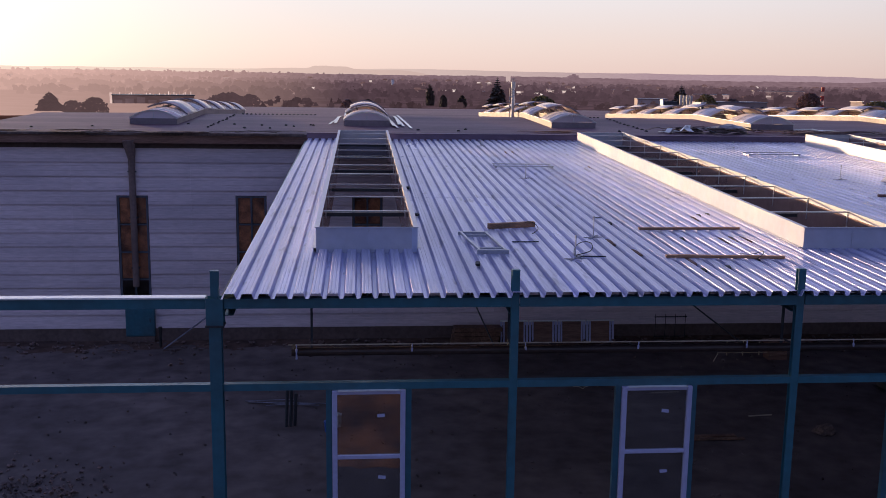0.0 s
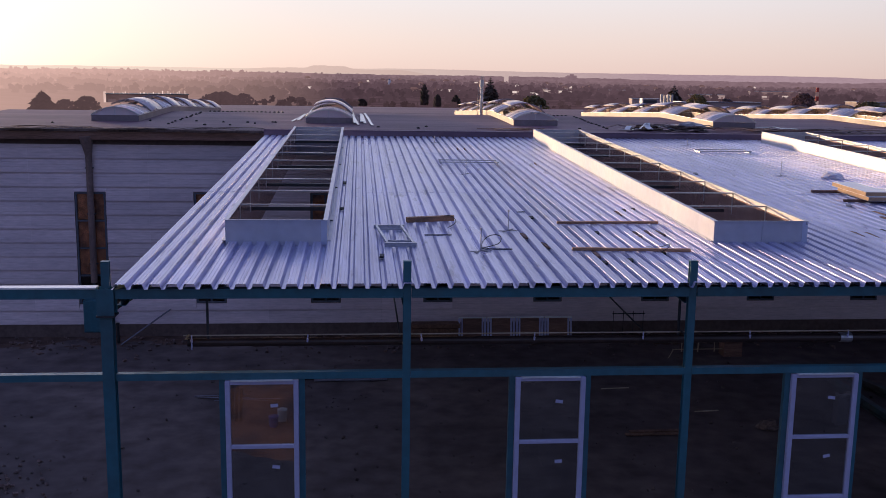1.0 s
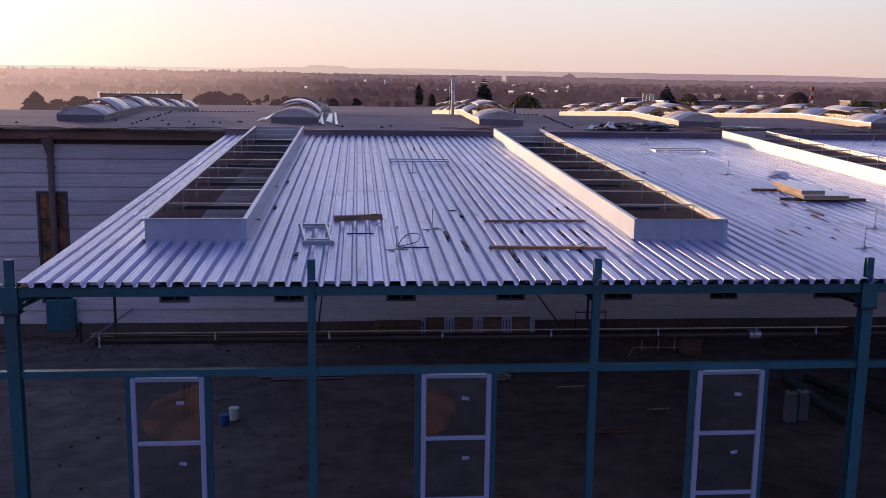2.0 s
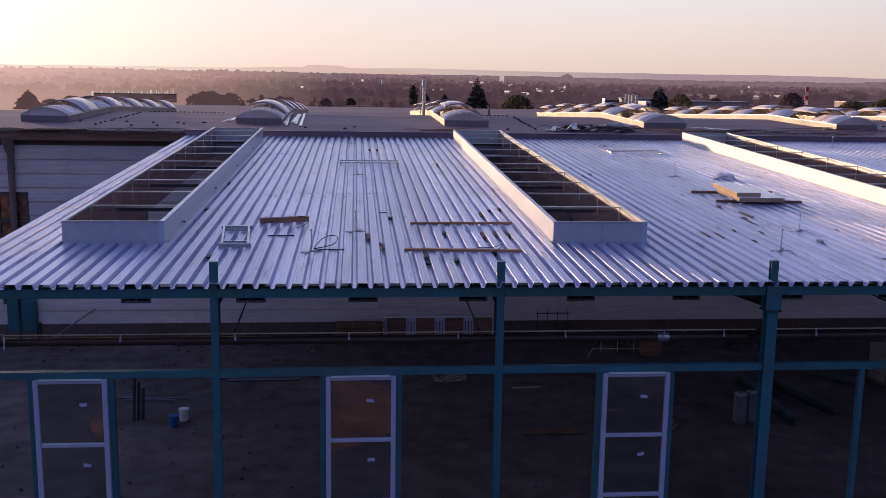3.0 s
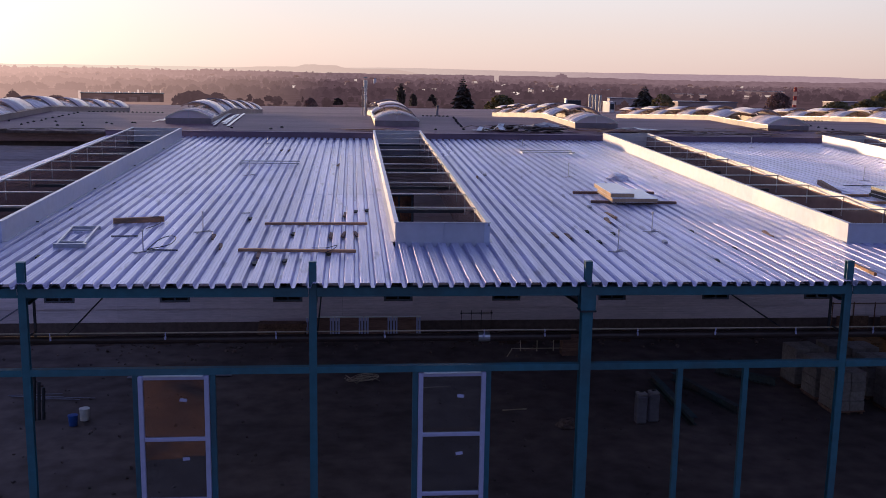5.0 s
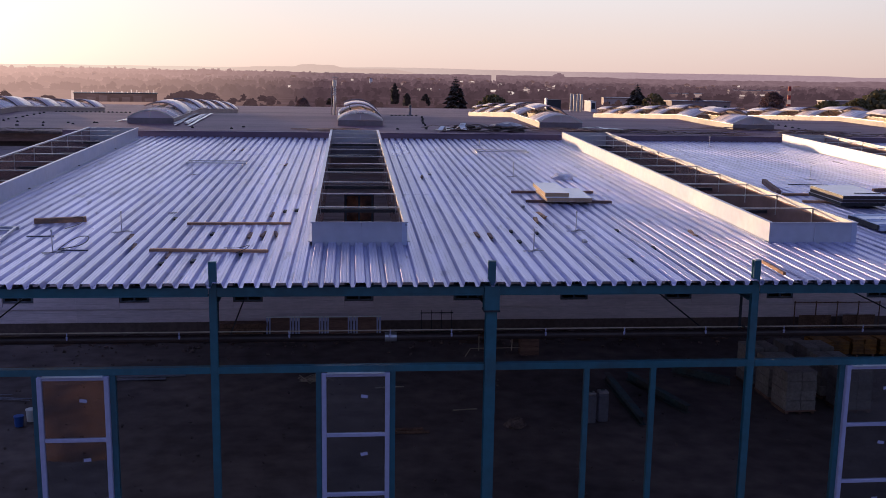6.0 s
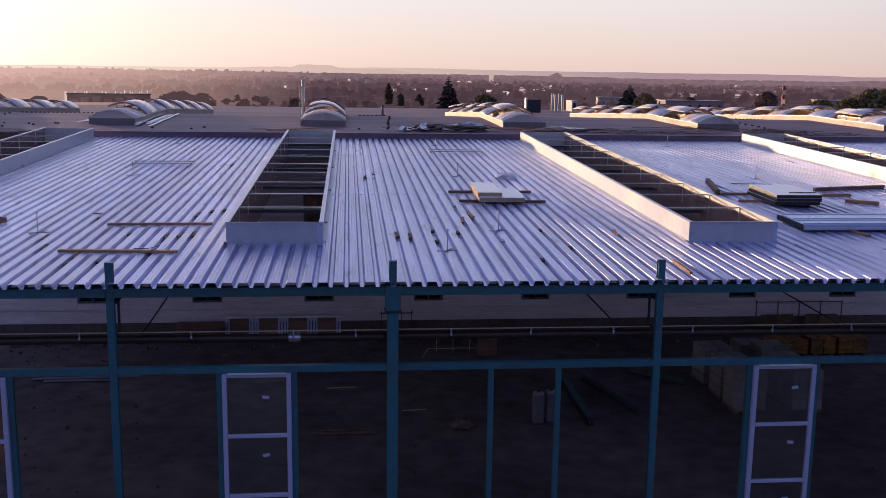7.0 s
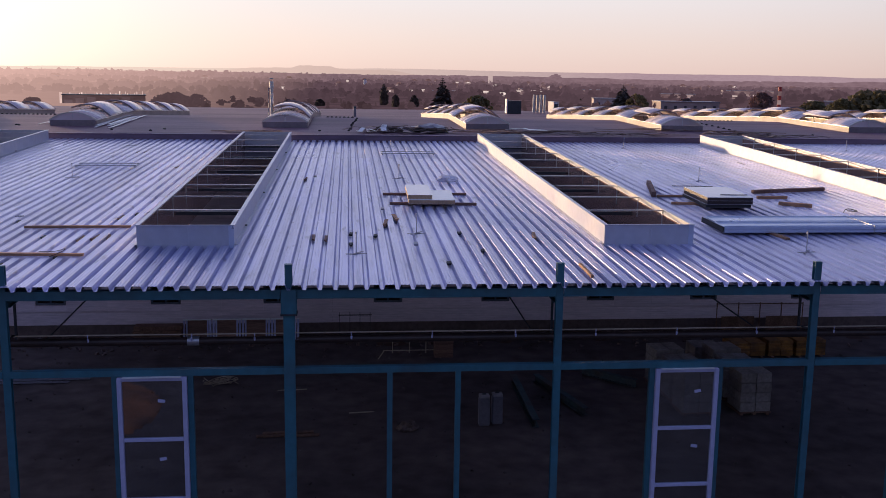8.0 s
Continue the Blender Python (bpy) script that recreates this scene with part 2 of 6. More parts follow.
RUBBLE = mat("brick_rubble", (0.2, 0.13, 0.115), 0.9, 0, 14, 0.35, 0.9, (0.1, 0.08, 0.08), 0.3, 30)
CONDUIT = mat("pale_conduit", (0.55, 0.45, 0.33), 0.5, 0, 10, 0.15, 1.0)
DARKPIPE = mat("dark_brown_pipe", (0.05, 0.03, 0.026), 0.45, 0, 6, 0.25, 0.8)
FILM = mat("thin_plastic_film", (0.82, 0.76, 0.78), 0.25, 0, 9, 0.15, 3.0, (0.68, 0.62, 0.66), 0.5, 14)
YELLOW = mat("yellow_formwork_coating", (0.34, 0.145, 0.025), 0.6, 0, 6, 0.3, 1.4, (0.16, 0.075, 0.03), 0.1, 30, 0.3)
BLUEPL = mat("blue_plastic", (0.02, 0.09, 0.35), 0.4, 0, 6, 0.1, 1.0)
WHITEPL = mat("white_plastic", (0.7, 0.7, 0.68), 0.4, 0, 6, 0.05, 1.0)
# orange and dark blotches stand for the lit patch mirrored in the panes
SAND = mat("orange_sand", (0.45, 0.17, 0.075), 0.95, 0, 3, 0.25, 0.75, (0.09, 0.045, 0.035), 0.5, 8)
# foliage and needle colours lightened to stand in for haze on distant trees
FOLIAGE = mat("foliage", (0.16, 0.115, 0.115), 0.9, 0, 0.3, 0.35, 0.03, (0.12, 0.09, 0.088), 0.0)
FOLIAGE_GREEN = mat("green_foliage", (0.18, 0.16, 0.085), 0.9, 0, 0.6, 0.4, 0.1, (0.2, 0.16, 0.09), 0.0)
CONIFER = mat("conifer_needles", (0.085, 0.07, 0.06), 0.9, 0, 1.0, 0.4, 0.2, None, 0.0)
BARK = mat("bark", (0.09, 0.065, 0.05), 0.9, 0, 2, 0.3, 0.4)
HOUSEWALL = mat("house_render", (0.36, 0.3, 0.29), 0.8, 0, 0.3, 0.15, 0.02, (0.35, 0.28, 0.27), 0.0, 10, 0.4)
RED = mat("red_chimney_paint", (0.45, 0.06, 0.05), 0.6, 0, 1, 0.1, 0.2)


def leafy(m, col, share=0.5):
    n, l = m.node_tree.nodes, m.node_tree.links
    tr = n.new("ShaderNodeBsdfTranslucent")
    tr.inputs[0].default_value = (*col, 1)
    mx = n.new("ShaderNodeMixShader")
    mx.inputs[0].default_value = share
    l.new(n["Principled BSDF"].outputs[0], mx.inputs[1])
    l.new(tr.outputs[0], mx.inputs[2])
    l.new(mx.outputs[0], n["Material Output"].inputs[0])


# leaf translucency raised as part of the painted haze
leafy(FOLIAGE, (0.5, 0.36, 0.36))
leafy(POLY, (0.95, 0.85, 0.82), 0.12)
leafy(FOLIAGE_GREEN, (0.34, 0.29, 0.13))


def glass_mat(name, mirror, tint=(0.72, 0.76, 0.78)):
    """Coated glazing: part clear, part mirror."""
    m = bpy.data.materials.new(name)
    m.use_nodes = True
    n, l = m.node_tree.nodes, m.node_tree.links
    n.remove(n["Principled BSDF"])
    tr = n.new("ShaderNodeBsdfTransparent")
    tr.inputs[0].default_value = (*tint, 1)
    gl = n.new("ShaderNodeBsdfGlossy")
    gl.inputs["Roughness"].default_value = 0.02
    mx = n.new("ShaderNodeMixShader")
    mx.inputs[0].default_value = mirror
    l.new(tr.outputs[0], mx.inputs[1])
    l.new(gl.outputs[0], mx.inputs[2])
    l.new(mx.outputs[0], n["Material Output"].inputs[0])
    return m


GLASS = glass_mat("coated_glass", 0.22)
DARKGLASS = glass_mat("old_window_glass", 0.05, (0.92, 0.9, 0.88))


# ---- mesh helpers ----
def box(bm, x0, x1, y0, y1, z0, z1, m=None):
    vs = [bm.verts.new((x, y, z)) for z in (z0, z1) for y in (y0, y1) for x in (x0, x1)]
    for f in ((0, 2, 3, 1), (4, 5, 7, 6), (0, 1, 5, 4), (2, 6, 7, 3), (0, 4, 6, 2), (1, 3, 7, 5)):
        bm.faces.new([vs[i] for i in f])
    if m is not None:
        bmesh.ops.transform(bm, matrix=m, verts=vs)
    return vs


def tube(bm, a, b, r, seg=8, r2=None):
    a, b = Vector(a), Vector(b)
    d = (b - a).normalized()
    u = d.orthogonal().normalized()
    w = d.cross(u)
    r2 = r if r2 is None else r2
    rings = []
    for p, rad in ((a, r), (b, r2)):
        rings.append([bm.verts.new(p + rad * (math.cos(k * math.tau / seg) * u + math.sin(k * math.tau / seg) * w)) for k in range(seg)])
    for k in range(seg):
        bm.faces.new((rings[0][k], rings[0][(k + 1) % seg], rings[1][(k + 1) % seg], rings[1][k]))
    bm.faces.new(rings[0][::-1])
    bm.faces.new(rings[1])


def extrude_profile(bm, pts, y0, y1, dz=0.0, close=True):
    """A profile of (x, z) points drawn out from y0 to y1, the far end dz higher."""
    a = [bm.verts.new((x, y0, z)) for x, z in pts]
    b = [bm.verts.new((x, y1, z + dz)) for x, z in pts]
    k = len(pts)
    for i in range(k if close else k - 1):
        j = (i + 1) % k
        bm.faces.new((a[i], a[j], b[j], b[i]))
    if close:
        bm.faces.new(a[::-1])
        bm.faces.new(b)


def mesh_of(name, bm, material, bevel=0.0, smooth=False):
    if bevel:
        bmesh.ops.bevel(bm, geom=bm.edges[:], offset=bevel, segments=1, affect="EDGES", clamp_overlap=True)
    bmesh.ops.recalc_face_normals(bm, faces=bm.faces[:])
    me = bpy.data.meshes.new(name)
    bm.to_mesh(me)
    bm.free()
    me.materials.append(material)
    if smooth:
        me.polygons.foreach_set("use_smooth", [True] * len(me.polygons))
    return me


def part(name, bm, material, parent=None, label="", bevel=0.0, smooth=False):
    ob = new(name, mesh_of(name, bm, material, bevel, smooth))
    ob.parent = parent
    if label:
        tagged(ob, label)
    return ob


def piece(name, me, parent, m=None):
    ob = new(name, me)
    ob.parent = parent
    if m is not None:
        ob.matrix_basis = m
    return ob


def thing(name, label, category, m=None, group="", kind=""):
    ob = tagged(new(name), label, category, group, kind)
    if m is not None:
        ob.matrix_basis = m
    return ob


def boxpart(name, x0, x1, y0, y1, z0, z1, material, parent=None, label="", bevel=0.0, m=None):
    bm = bmesh.new()
    box(bm, x0, x1, y0, y1, z0, z1, m)
    return part(name, bm, material, parent, label, bevel)


def h_section(bm, w, d, t, z0, z1, m=None):
    """A steel H column, flanges facing front and back."""
    vs = box(bm, -w / 2, w / 2, -d / 2, -d / 2 + t, z0, z1) + box(bm, -w / 2, w / 2, d / 2 - t, d / 2, z0, z1)
    vs += box(bm, -t / 2, t / 2, -d / 2 + t, d / 2 - t, z0, z1)
    if m is not None:
        bmesh.ops.transform(bm, matrix=m, verts=vs)


# ---- plan ----
FRONT = 16.35                      # line of the new facade
WALL = 43.3                        # old hall's wall
BAY = 5.0
POST_X = [-7.15 + BAY * k for k in range(10)]
PITCH = 0.281                      # deck rib to rib
DECK_X0, DECK_Y0, DECK_Y1 = -2.04, 16.2, 42.6
SLOPE = 0.0346
RIB = 0.09


def deck_z(y):
    """Height of the deck's crests."""
    return 8.232 + SLOPE * (y - 16.3)


# ---- ground ----
def rise(x, y):
    """Height of the land: level round the halls, climbing far off to one side and sinking to the other."""
    d = math.hypot(x - 6, y)
    a = math.degrees(math.atan2(x - 6, y))
    e = 0.2 if a < -7 else max(-0.28, 0.2 - 0.0175 * (a + 7))
    return min(1.3, max(0.0, (d - 700) / 2300)) * (3.8 + e * d / 57.3)


def ground():
    bm = bmesh.new()
    n = 90
    grid = []
    for j in range(n + 1):
        row = []
        for i in range(n + 1):
            u, v = 2 * i / n - 1, 2 * j / n - 1
            x, y = 15 + 4500 * u * abs(u) ** 2.2, 40 + 4500 * v * abs(v) ** 2.2
            d = math.hypot(x - 15, y - 40)
            z = 0.0 if d < 150 else rise(x, y) - 1.2 + 0.8 * noise.noise(Vector((x, y, 0)) / 400) * min(1, (d - 150) / 400)
            row.append(bm.verts.new((x, y, z)))
        grid.append(row)
    for j in range(n):
        for i in range(n):
            bm.faces.new((grid[j][i], grid[j][i + 1], grid[j + 1][i + 1], grid[j + 1][i]))
    ob = part("ground", bm, GRASSLAND)
    tagged(ob, "wide dry grassland reaching to the hills", "ground", kind="structure")
    bm = bmesh.new()
    bmesh.ops.create_grid(bm, x_segments=110, y_segments=80, size=1)
    for v in bm.verts:
        x, y = 14 + v.co.x * 45, 10 + v.co.y * 33.2
        rough = 0.05 * noise.noise(Vector((x, y, 0)) * 0.9) + 0.03 * noise.noise(Vector((x, y, 5)) * 3)
        v.co = (x, y, 0.06 + rough)
    ob = part("yard", bm, EARTH, smooth=True)
    tagged(ob, "rough bare earth floor of the building site", "bare earth", kind="structure")


ground()


# ---- the new hall's frame ----
def posts():
    bm = bmesh.new()
    h_section(bm, 0.135, 0.11, 0.012, 0, 8.54)
    slim = mesh_of("column", bm, TEAL)
    bm = bmesh.new()
    h_section(bm, 0.2, 0.2, 0.016, 0, 7.62)
    thick = mesh_of("column", bm, TEAL)
    for k, x in enumerate(POST_X):
        main = k % 3 == 1
        t = thing("facade_column", "dark teal painted steel column, %s" % ("stout main one with a bracket head" if main else "slim, standing above the roof edge"),
                  "steel column", pose(x, FRONT, 0.04), "facade columns")
        if main:
            piece("shaft", thick, t)
            boxpart("cap_plate", -0.15, 0.15, -0.15, 0.15, 7.62, 7.65, DARKSTEEL, t, "thin dark joint plate")
            bm = bmesh.new()
            h_section(bm, 0.28, 0.24, 0.018, 7.65, 8.1)
            box(bm, -0.13, 0.13, -0.118, -0.108, 7.66, 8.09)
            part("bracket_head", bm, TEAL, t)
            bm = bmesh.new()
            h_section(bm, 0.135, 0.11, 0.012, 8.1, 8.54)
            part("upstand", bm, TEAL, t)
            bm = bmesh.new()
            for hx, drop in ((0.012, 0.0), (0.075, 0.3)):
                pts = [(0.13, 7.66), (0.13, 7.68 if drop else 7.94), (3.2, 8.02 if not drop else 7.44), (3.2, 7.42)]
                va, vb = ([bm.verts.new((sx * hx, y, z)) for y, z in pts] for sx in (-1, 1))
                bm.faces.new(va)
                bm.faces.new(vb[::-1])
                for i in range(4):
                    bm.faces.new((va[i], va[(i + 1) % 4], vb[(i + 1) % 4], vb[i]))
            part("haunch", bm, DARKSTEEL, t, "dark tapering haunch under the rafter")
        else:
            piece("shaft", slim, t)
        boxpart("base_plate", -0.2, 0.2, -0.2, 0.2, 0, 0.03, TEAL, t)
        boxpart("head_plate", -0.07, 0.07, -0.058, 0.058, 8.542, 8.55, TEAL, t)


def beams():
    for k, x in enumerate(POST_X[:-1]):
        a, b = (0.15 if k % 3 == 1 else 0.075), (0.15 if (k + 1) % 3 == 1 else 0.075)
        t = thing("edge_beam", "teal steel edge beam under the roof sheets" if k else "teal steel edge beam with a pale top, bare of roofing", "steel beam", pose(x, FRONT, 0.01), "edge beams")
        bm = bmesh.new()
        box(bm, a, BAY - b, -0.09, 0.09, 8.105, 8.12)
        part("top_flange", bm, TEAL, t)
        boxpart("web", a, BAY - b, -0.075, -0.06, 7.97, 8.105, TEAL, t)
        boxpart("bottom_flange", a, BAY - b, -0.09, 0.09, 7.955, 7.97, TEAL, t)
        if k == 0:
            boxpart("flashing", a, BAY - b, -0.1, 0.1, 8.124, 8.15, WHITEPANEL, t, "pale metal strip")
        t = thing("facade_rail", "teal steel rail between the facade columns", "steel rail", pose(x, FRONT, 0), "facade rails")
        a, b = (0.125 if k % 3 == 1 else 0.09), (0.125 if (k + 1) % 3 == 1 else 0.09)
        boxpart("rail_face", a - 0.02, BAY - b + 0.02, -0.07, -0.055, 6.545, 6.665, TEAL, t)
        boxpart("rail_top", a - 0.02, BAY - b + 0.02, -0.055, 0.07, 6.65, 6.665, TEAL, t)
        boxpart("rail_bottom", a - 0.02, BAY - b + 0.02, -0.055, 0.07, 6.545, 6.56, TEAL, t)


posts()
beams()


def window(x0, x1):
    t = thing("tall_window", "tall window with lilac-grey frame and three rails, paper tags on its coated panes", "window",
              pose(x0, FRONT - 0.07, 0), "facade windows")
    w = x1 - x0
    rails = [6.5, 5.35, 4.19, 3.02, 1.85, 0.7]
    for x in (0.0, w - 0.085):
        bm = bmesh.new()
        box(bm, x, x + 0.085, -0.045, 0.045, 0.66, 6.53)
        part("stile", bm, PVC, t, bevel=0.008)
    for i, z in enumerate(rails):
        bm = bmesh.new()
        box(bm, 0.087, w - 0.087, -0.04, 0.04, z - 0.035, z + 0.03)
        part("rail", bm, PVC, t, bevel=0.006)
        if i:
            lo, hi = z + 0.034, rails[i - 1] - 0.04
            p = boxpart("pane", 0.09, w - 0.09, -0.006, 0.006, lo, hi, GLASS, t, "dark reflective glass")
            p.visible_shadow = False
            sx, sz = w * (0.6 + 0.03 * math.sin(7 * i + x0)), lo + (hi - lo) * (0.62 if i == 1 else 0.66)
            boxpart("tag", -0.065, 0.065, -0.012, -0.009, -0.03, 0.03, PVC, p, "small white paper tag", m=pose(sx + 0.065, 0, sz + 0.03, 0, 9 * math.sin(3.7 * i + x0), 0))
    boxpart("head_flashing", 0.1, w - 0.1, -0.075, 0.03, 6.533, 6.543, WHITEPANEL, t, "bright white metal drip strip")
    for x in (-0.105, w + 0.005):
        boxpart("mullion", x, x + 0.1, 0.03, 0.13, 0.05, 6.54, TEAL, t, "teal steel mullion")


for k in (0, 1, 2, 4, 5):
    px = POST_X[1] + BAY * k
    window(px + 1.91, px + 3.15)
for x in (14.69, 15.97):
    t = thing("mullion_post", "slim teal steel mullion under the facade rail", "steel post", pose(x, FRONT, 0), "mullion posts")
    boxpart("shaft", -0.05, 0.05, -0.05, 0.05, 0.05, 6.54, TEAL, t)
    boxpart("foot", -0.08, 0.08, -0.08, 0.08, 0.04, 0.05, TEAL, t)


def rafters():
    for x in POST_X[1:]:
        t = thing("roof_rafter", "dark teal steel rafter under the roof sheets", "steel beam", pose(x + (0.2 if x == POST_X[1] else 0.0), 0, 0), "rafters")
        a, b = FRONT + 0.13, WALL - 0.25
        for name, w, zo, h in (("top_flange", 0.15, -0.02, 0.015), ("web", 0.012, -0.315, 0.293), ("bottom_flange", 0.15, -0.332, 0.015)):
            bm = bmesh.new()
            z0 = deck_z(a) - RIB - 0.02 + zo
            extrude_profile(bm, [(-w / 2, z0), (w / 2, z0), (w / 2, z0 + h), (-w / 2, z0 + h)], a, b, SLOPE * (b - a))
            part(name, bm, TEAL, t)
        if x in POST_X[1::3]:
            continue
        bm = bmesh.new()
        tube(bm, (0, a + 1.9, 6.6), (0, b, 6.6 + SLOPE * (b - a - 1.9)), 0.017, 8)
        part("tie_rod", bm, DARKSTEEL, t, "thin dark bottom tie")
        y = a + 1.9
        k = 0
        while y + 3.0 < b:
            lo, hi = 6.6 + SLOPE * (y - a - 1.9), deck_z(y) - RIB - 0.35
            lo2, hi2 = lo + SLOPE * 3, hi + SLOPE * 3
            if k == 0:
                y, k = y + 3.0, 1
                continue
            bm = bmesh.new()
            tube(bm, (0, y, lo if k % 2 == 0 else hi), (0, y + 3.0, hi2 if k % 2 == 0 else lo2), 0.011, 6)
            part("diagonal", bm, TEAL, t)
            y += 3.0
            k += 1


rafters()


# ---- cable rail with small lamps just behind the facade ----
def lamp_rail():
    t = thing("lamp_rail", "thin pale conduit with small hanging lamp holders behind the facade", "conduit")
    for a, b in ((-1.0, 12.78), (12.92, 28.0)):
        bm = bmesh.new()
        tube(bm, (a, FRONT + 0.45, 7.19), (b, FRONT + 0.45, 7.185), 0.013, 6)
        part("conduit", bm, CONDUIT, t, "thin pale conduit")
    xs = [-0.86, 1.14, 3.13, 5.17, 7.16, 9.15, 11.03, 12.18, 13.98, 15.52, 17.12, 18.7, 20.32, 21.93, 23.54, 25.15]
    for i, x in enumerate(xs):
        bm = bmesh.new()
        tube(bm, (0, 0, 0.01), (0, 0, -0.05), 0.02, 6)
        tube(bm, (0, 0, -0.05), (0, 0, -0.09), 0.012, 6)
        tube(bm, (0, 0, -0.09), (0, 0, -0.16), 0.033, 8, 0.022)
        if i == 0:
            tube(bm, (0, 0, -0.16), (0, 0, -0.3), 0.015, 6, 0.03)
        bmesh.ops.scale(bm, vec=(0.7, 0.7, 0.85), verts=bm.verts[:])
        o = part("lamp_holder", bm, PVC, t, "small pale lamp holder")
        o.matrix_basis = pose(x, FRONT + 0.45, 7.19, 0, 5 * math.sin(i * 2.3), 0)
    for x in (-0.9, 2.85, 7.85, 12.85, 17.85, 22.85, 27.85):
        bm = bmesh.new()
        box(bm, x - 0.02, x + 0.02, FRONT + 0.08, FRONT + 0.46, 7.2, 7.215)
        part("bracket", bm, DARKSTEEL, t)


lamp_rail()


def supply_pipe():
    """A dark pipe hung behind the facade, with brackets and one bright coupling."""
    t = thing("supply_pipe", "long dark brown pipe hung behind the facade on brackets", "pipe")
    for a, b in ((-0.95, 12.7), (13.0, 28.2)):
        bm = bmesh.new()
        tube(bm, (a, FRONT + 0.58, 7.03), (b, FRONT + 0.58, 7.02), 0.075, 14)
        part("pipe", bm, DARKPIPE, t)
    for x in (-0.6, 2.85, 7.85, 17.85, 22.85, 27.6):
        boxpart("hanger", x - 0.02, x + 0.02, FRONT + 0.56, FRONT + 0.6, 7.1, 7.98, DARKSTEEL, t)
    bm = bmesh.new()
    tube(bm, (10.93, FRONT + 0.58, 7.026), (11.15, FRONT + 0.58, 7.026), 0.09, 14)
    part("coupling", bm, ZINC, t, "bright metal coupling")


supply_pipe()


# ---- roof curbs of the new hall ----
CURB_X = [-0.635 + 36 * PITCH * k for k in range(5)]
CURB_W = 7 * PITCH + 0.06
CURB_Y0, CURB_Y1 = 19.75, 41.55
CURB_H = 0.43
SHEAR = 0.004                      # the ribs run a touch askew of the facade


def curb(x):
    t = thing("rooflight_curb", "long open rooflight curb of pale sheet metal with steel crossbars", "rooflight curb", None, "rooflight curbs")
    sh = Matrix.Identity(4)
    sh[0][1], sh[0][3] = SHEAR, -SHEAR * FRONT + x - 0.012
    sh[2][1], sh[2][3] = SLOPE + 0.001, deck_z(CURB_Y0) - (SLOPE + 0.001) * CURB_Y0
    w, th, lo = CURB_W, 0.045, -RIB - 0.02

    def p(name, boxes, material, label=""):
        bm = bmesh.new()
        for b in boxes:
            box(bm, *b)
        bmesh.ops.transform(bm, matrix=sh, verts=bm.verts[:])
        return part(name, bm, material, t, label)

    for side, x0 in (("left", 0.0), ("right", w - th)):
        cuts = [CURB_Y0 + th + 0.002, 25.1, 30.6, 36.1, CURB_Y1 - th - 0.002]
        for a, b in zip(cuts, cuts[1:]):
            p("side_panel", [(x0, x0 + th, a, b - 0.006, lo, CURB_H)], CURB)
        li = x0 + th + 0.001 if side == "left" else x0 - 0.011
        p("lining", [(li, li + 0.01, CURB_Y0 + th, CURB_Y1 - th, -0.75, CURB_H - (0.03 if side == "left" else 0.12))], LINING, "dark brown inner lining")
        p("top_flange", [(x0 - 0.025, x0 + th + 0.025, CURB_Y0, CURB_Y1, CURB_H + 0.002, CURB_H + 0.016)], CURB)
        o0 = x0 - 0.03 if side == "left" else x0 + th
        p("foot_flashing", [(o0 - (0.05 if side == "left" else 0), o0 + (0.03 if side == "left" else 0.08), CURB_Y0 + 0.05, CURB_Y1, 0.004, 0.012)], CURB)
    p("front_panel", [(0, w * 0.52, CURB_Y0, CURB_Y0 + th, lo, CURB_H), ], CURB)
    p("front_panel", [(w * 0.52 + 0.004, w, CURB_Y0 - 0.004, CURB_Y0 + th, lo, CURB_H)], CURB)
    p("seam_strip", [(w * 0.52 - 0.015, w * 0.52 + 0.02, CURB_Y0 - 0.016, CURB_Y0 - 0.005, 0.0, CURB_H - 0.1)], CURB)
    p("front_flange", [(-0.025, w + 0.025, CURB_Y0 - 0.03, CURB_Y0 - 0.001, CURB_H + 0.002, CURB_H + 0.016)], CURB)
    p("lining", [(th + 0.012, w - th - 0.012, CURB_Y0 + th + 0.001, CURB_Y0 + th + 0.01, -0.75, CURB_H - 0.02)], LINING)
    p("rear_panel", [(0, w, CURB_Y1 - th, CURB_Y1, lo, CURB_H)], CURB)
    p("lining", [(th + 0.012, w - th - 0.012, CURB_Y1 - th - 0.012, CURB_Y1 - th - 0.002, -0.75, lo - 0.002)], FLASH)
    p("corner_strip", [(w - 0.11, w + 0.006, CURB_Y0 - 0.014, CURB_Y0 - 0.005, -0.06, CURB_H - 0.004)], PROFILE, "folded corner strip")
    for j in range(4):
        yy = CURB_Y0 + 2.2 + 5.1 * j
        p("clip", [(w + 0.002, w + 0.06, yy, yy + 0.04, 0.014, 0.04)], DARKSTEEL, "small dark fixing clip")
    k = 0
    y = CURB_Y0 + 2.0
    while y < CURB_Y1 - 0.8:
        p("crossbar", [(th + 0.005, w - th - 0.005, y, y + 0.05, CURB_H - 0.03, CURB_H - 0.003)], ZINC, "thin bright steel crossbar")
        for xx in (th + 0.004, w - th - 0.03):
            p("strut", [(xx, xx + 0.022, y + 0.01, y + 0.035, lo, CURB_H - 0.032)], ZINC)
        if k % 2:
            p("trimmer", [(th, w - th, y + 0.55, y + 0.62, lo - 0.05, lo + 0.04)], DARKSTEEL, "steel trimmer below the opening")
        y += 2.05
        k += 1


for x in CURB_X:
    curb(x)


# ---- the old hall ----
ROOF_L, ROOF_R = -17.3, 95.0
WIN_X = [-9.48 + 5.07 * k for k in range(11)]
WIN_W, WIN_Z0, WIN_Z1 = 1.28, 1.62, 6.55
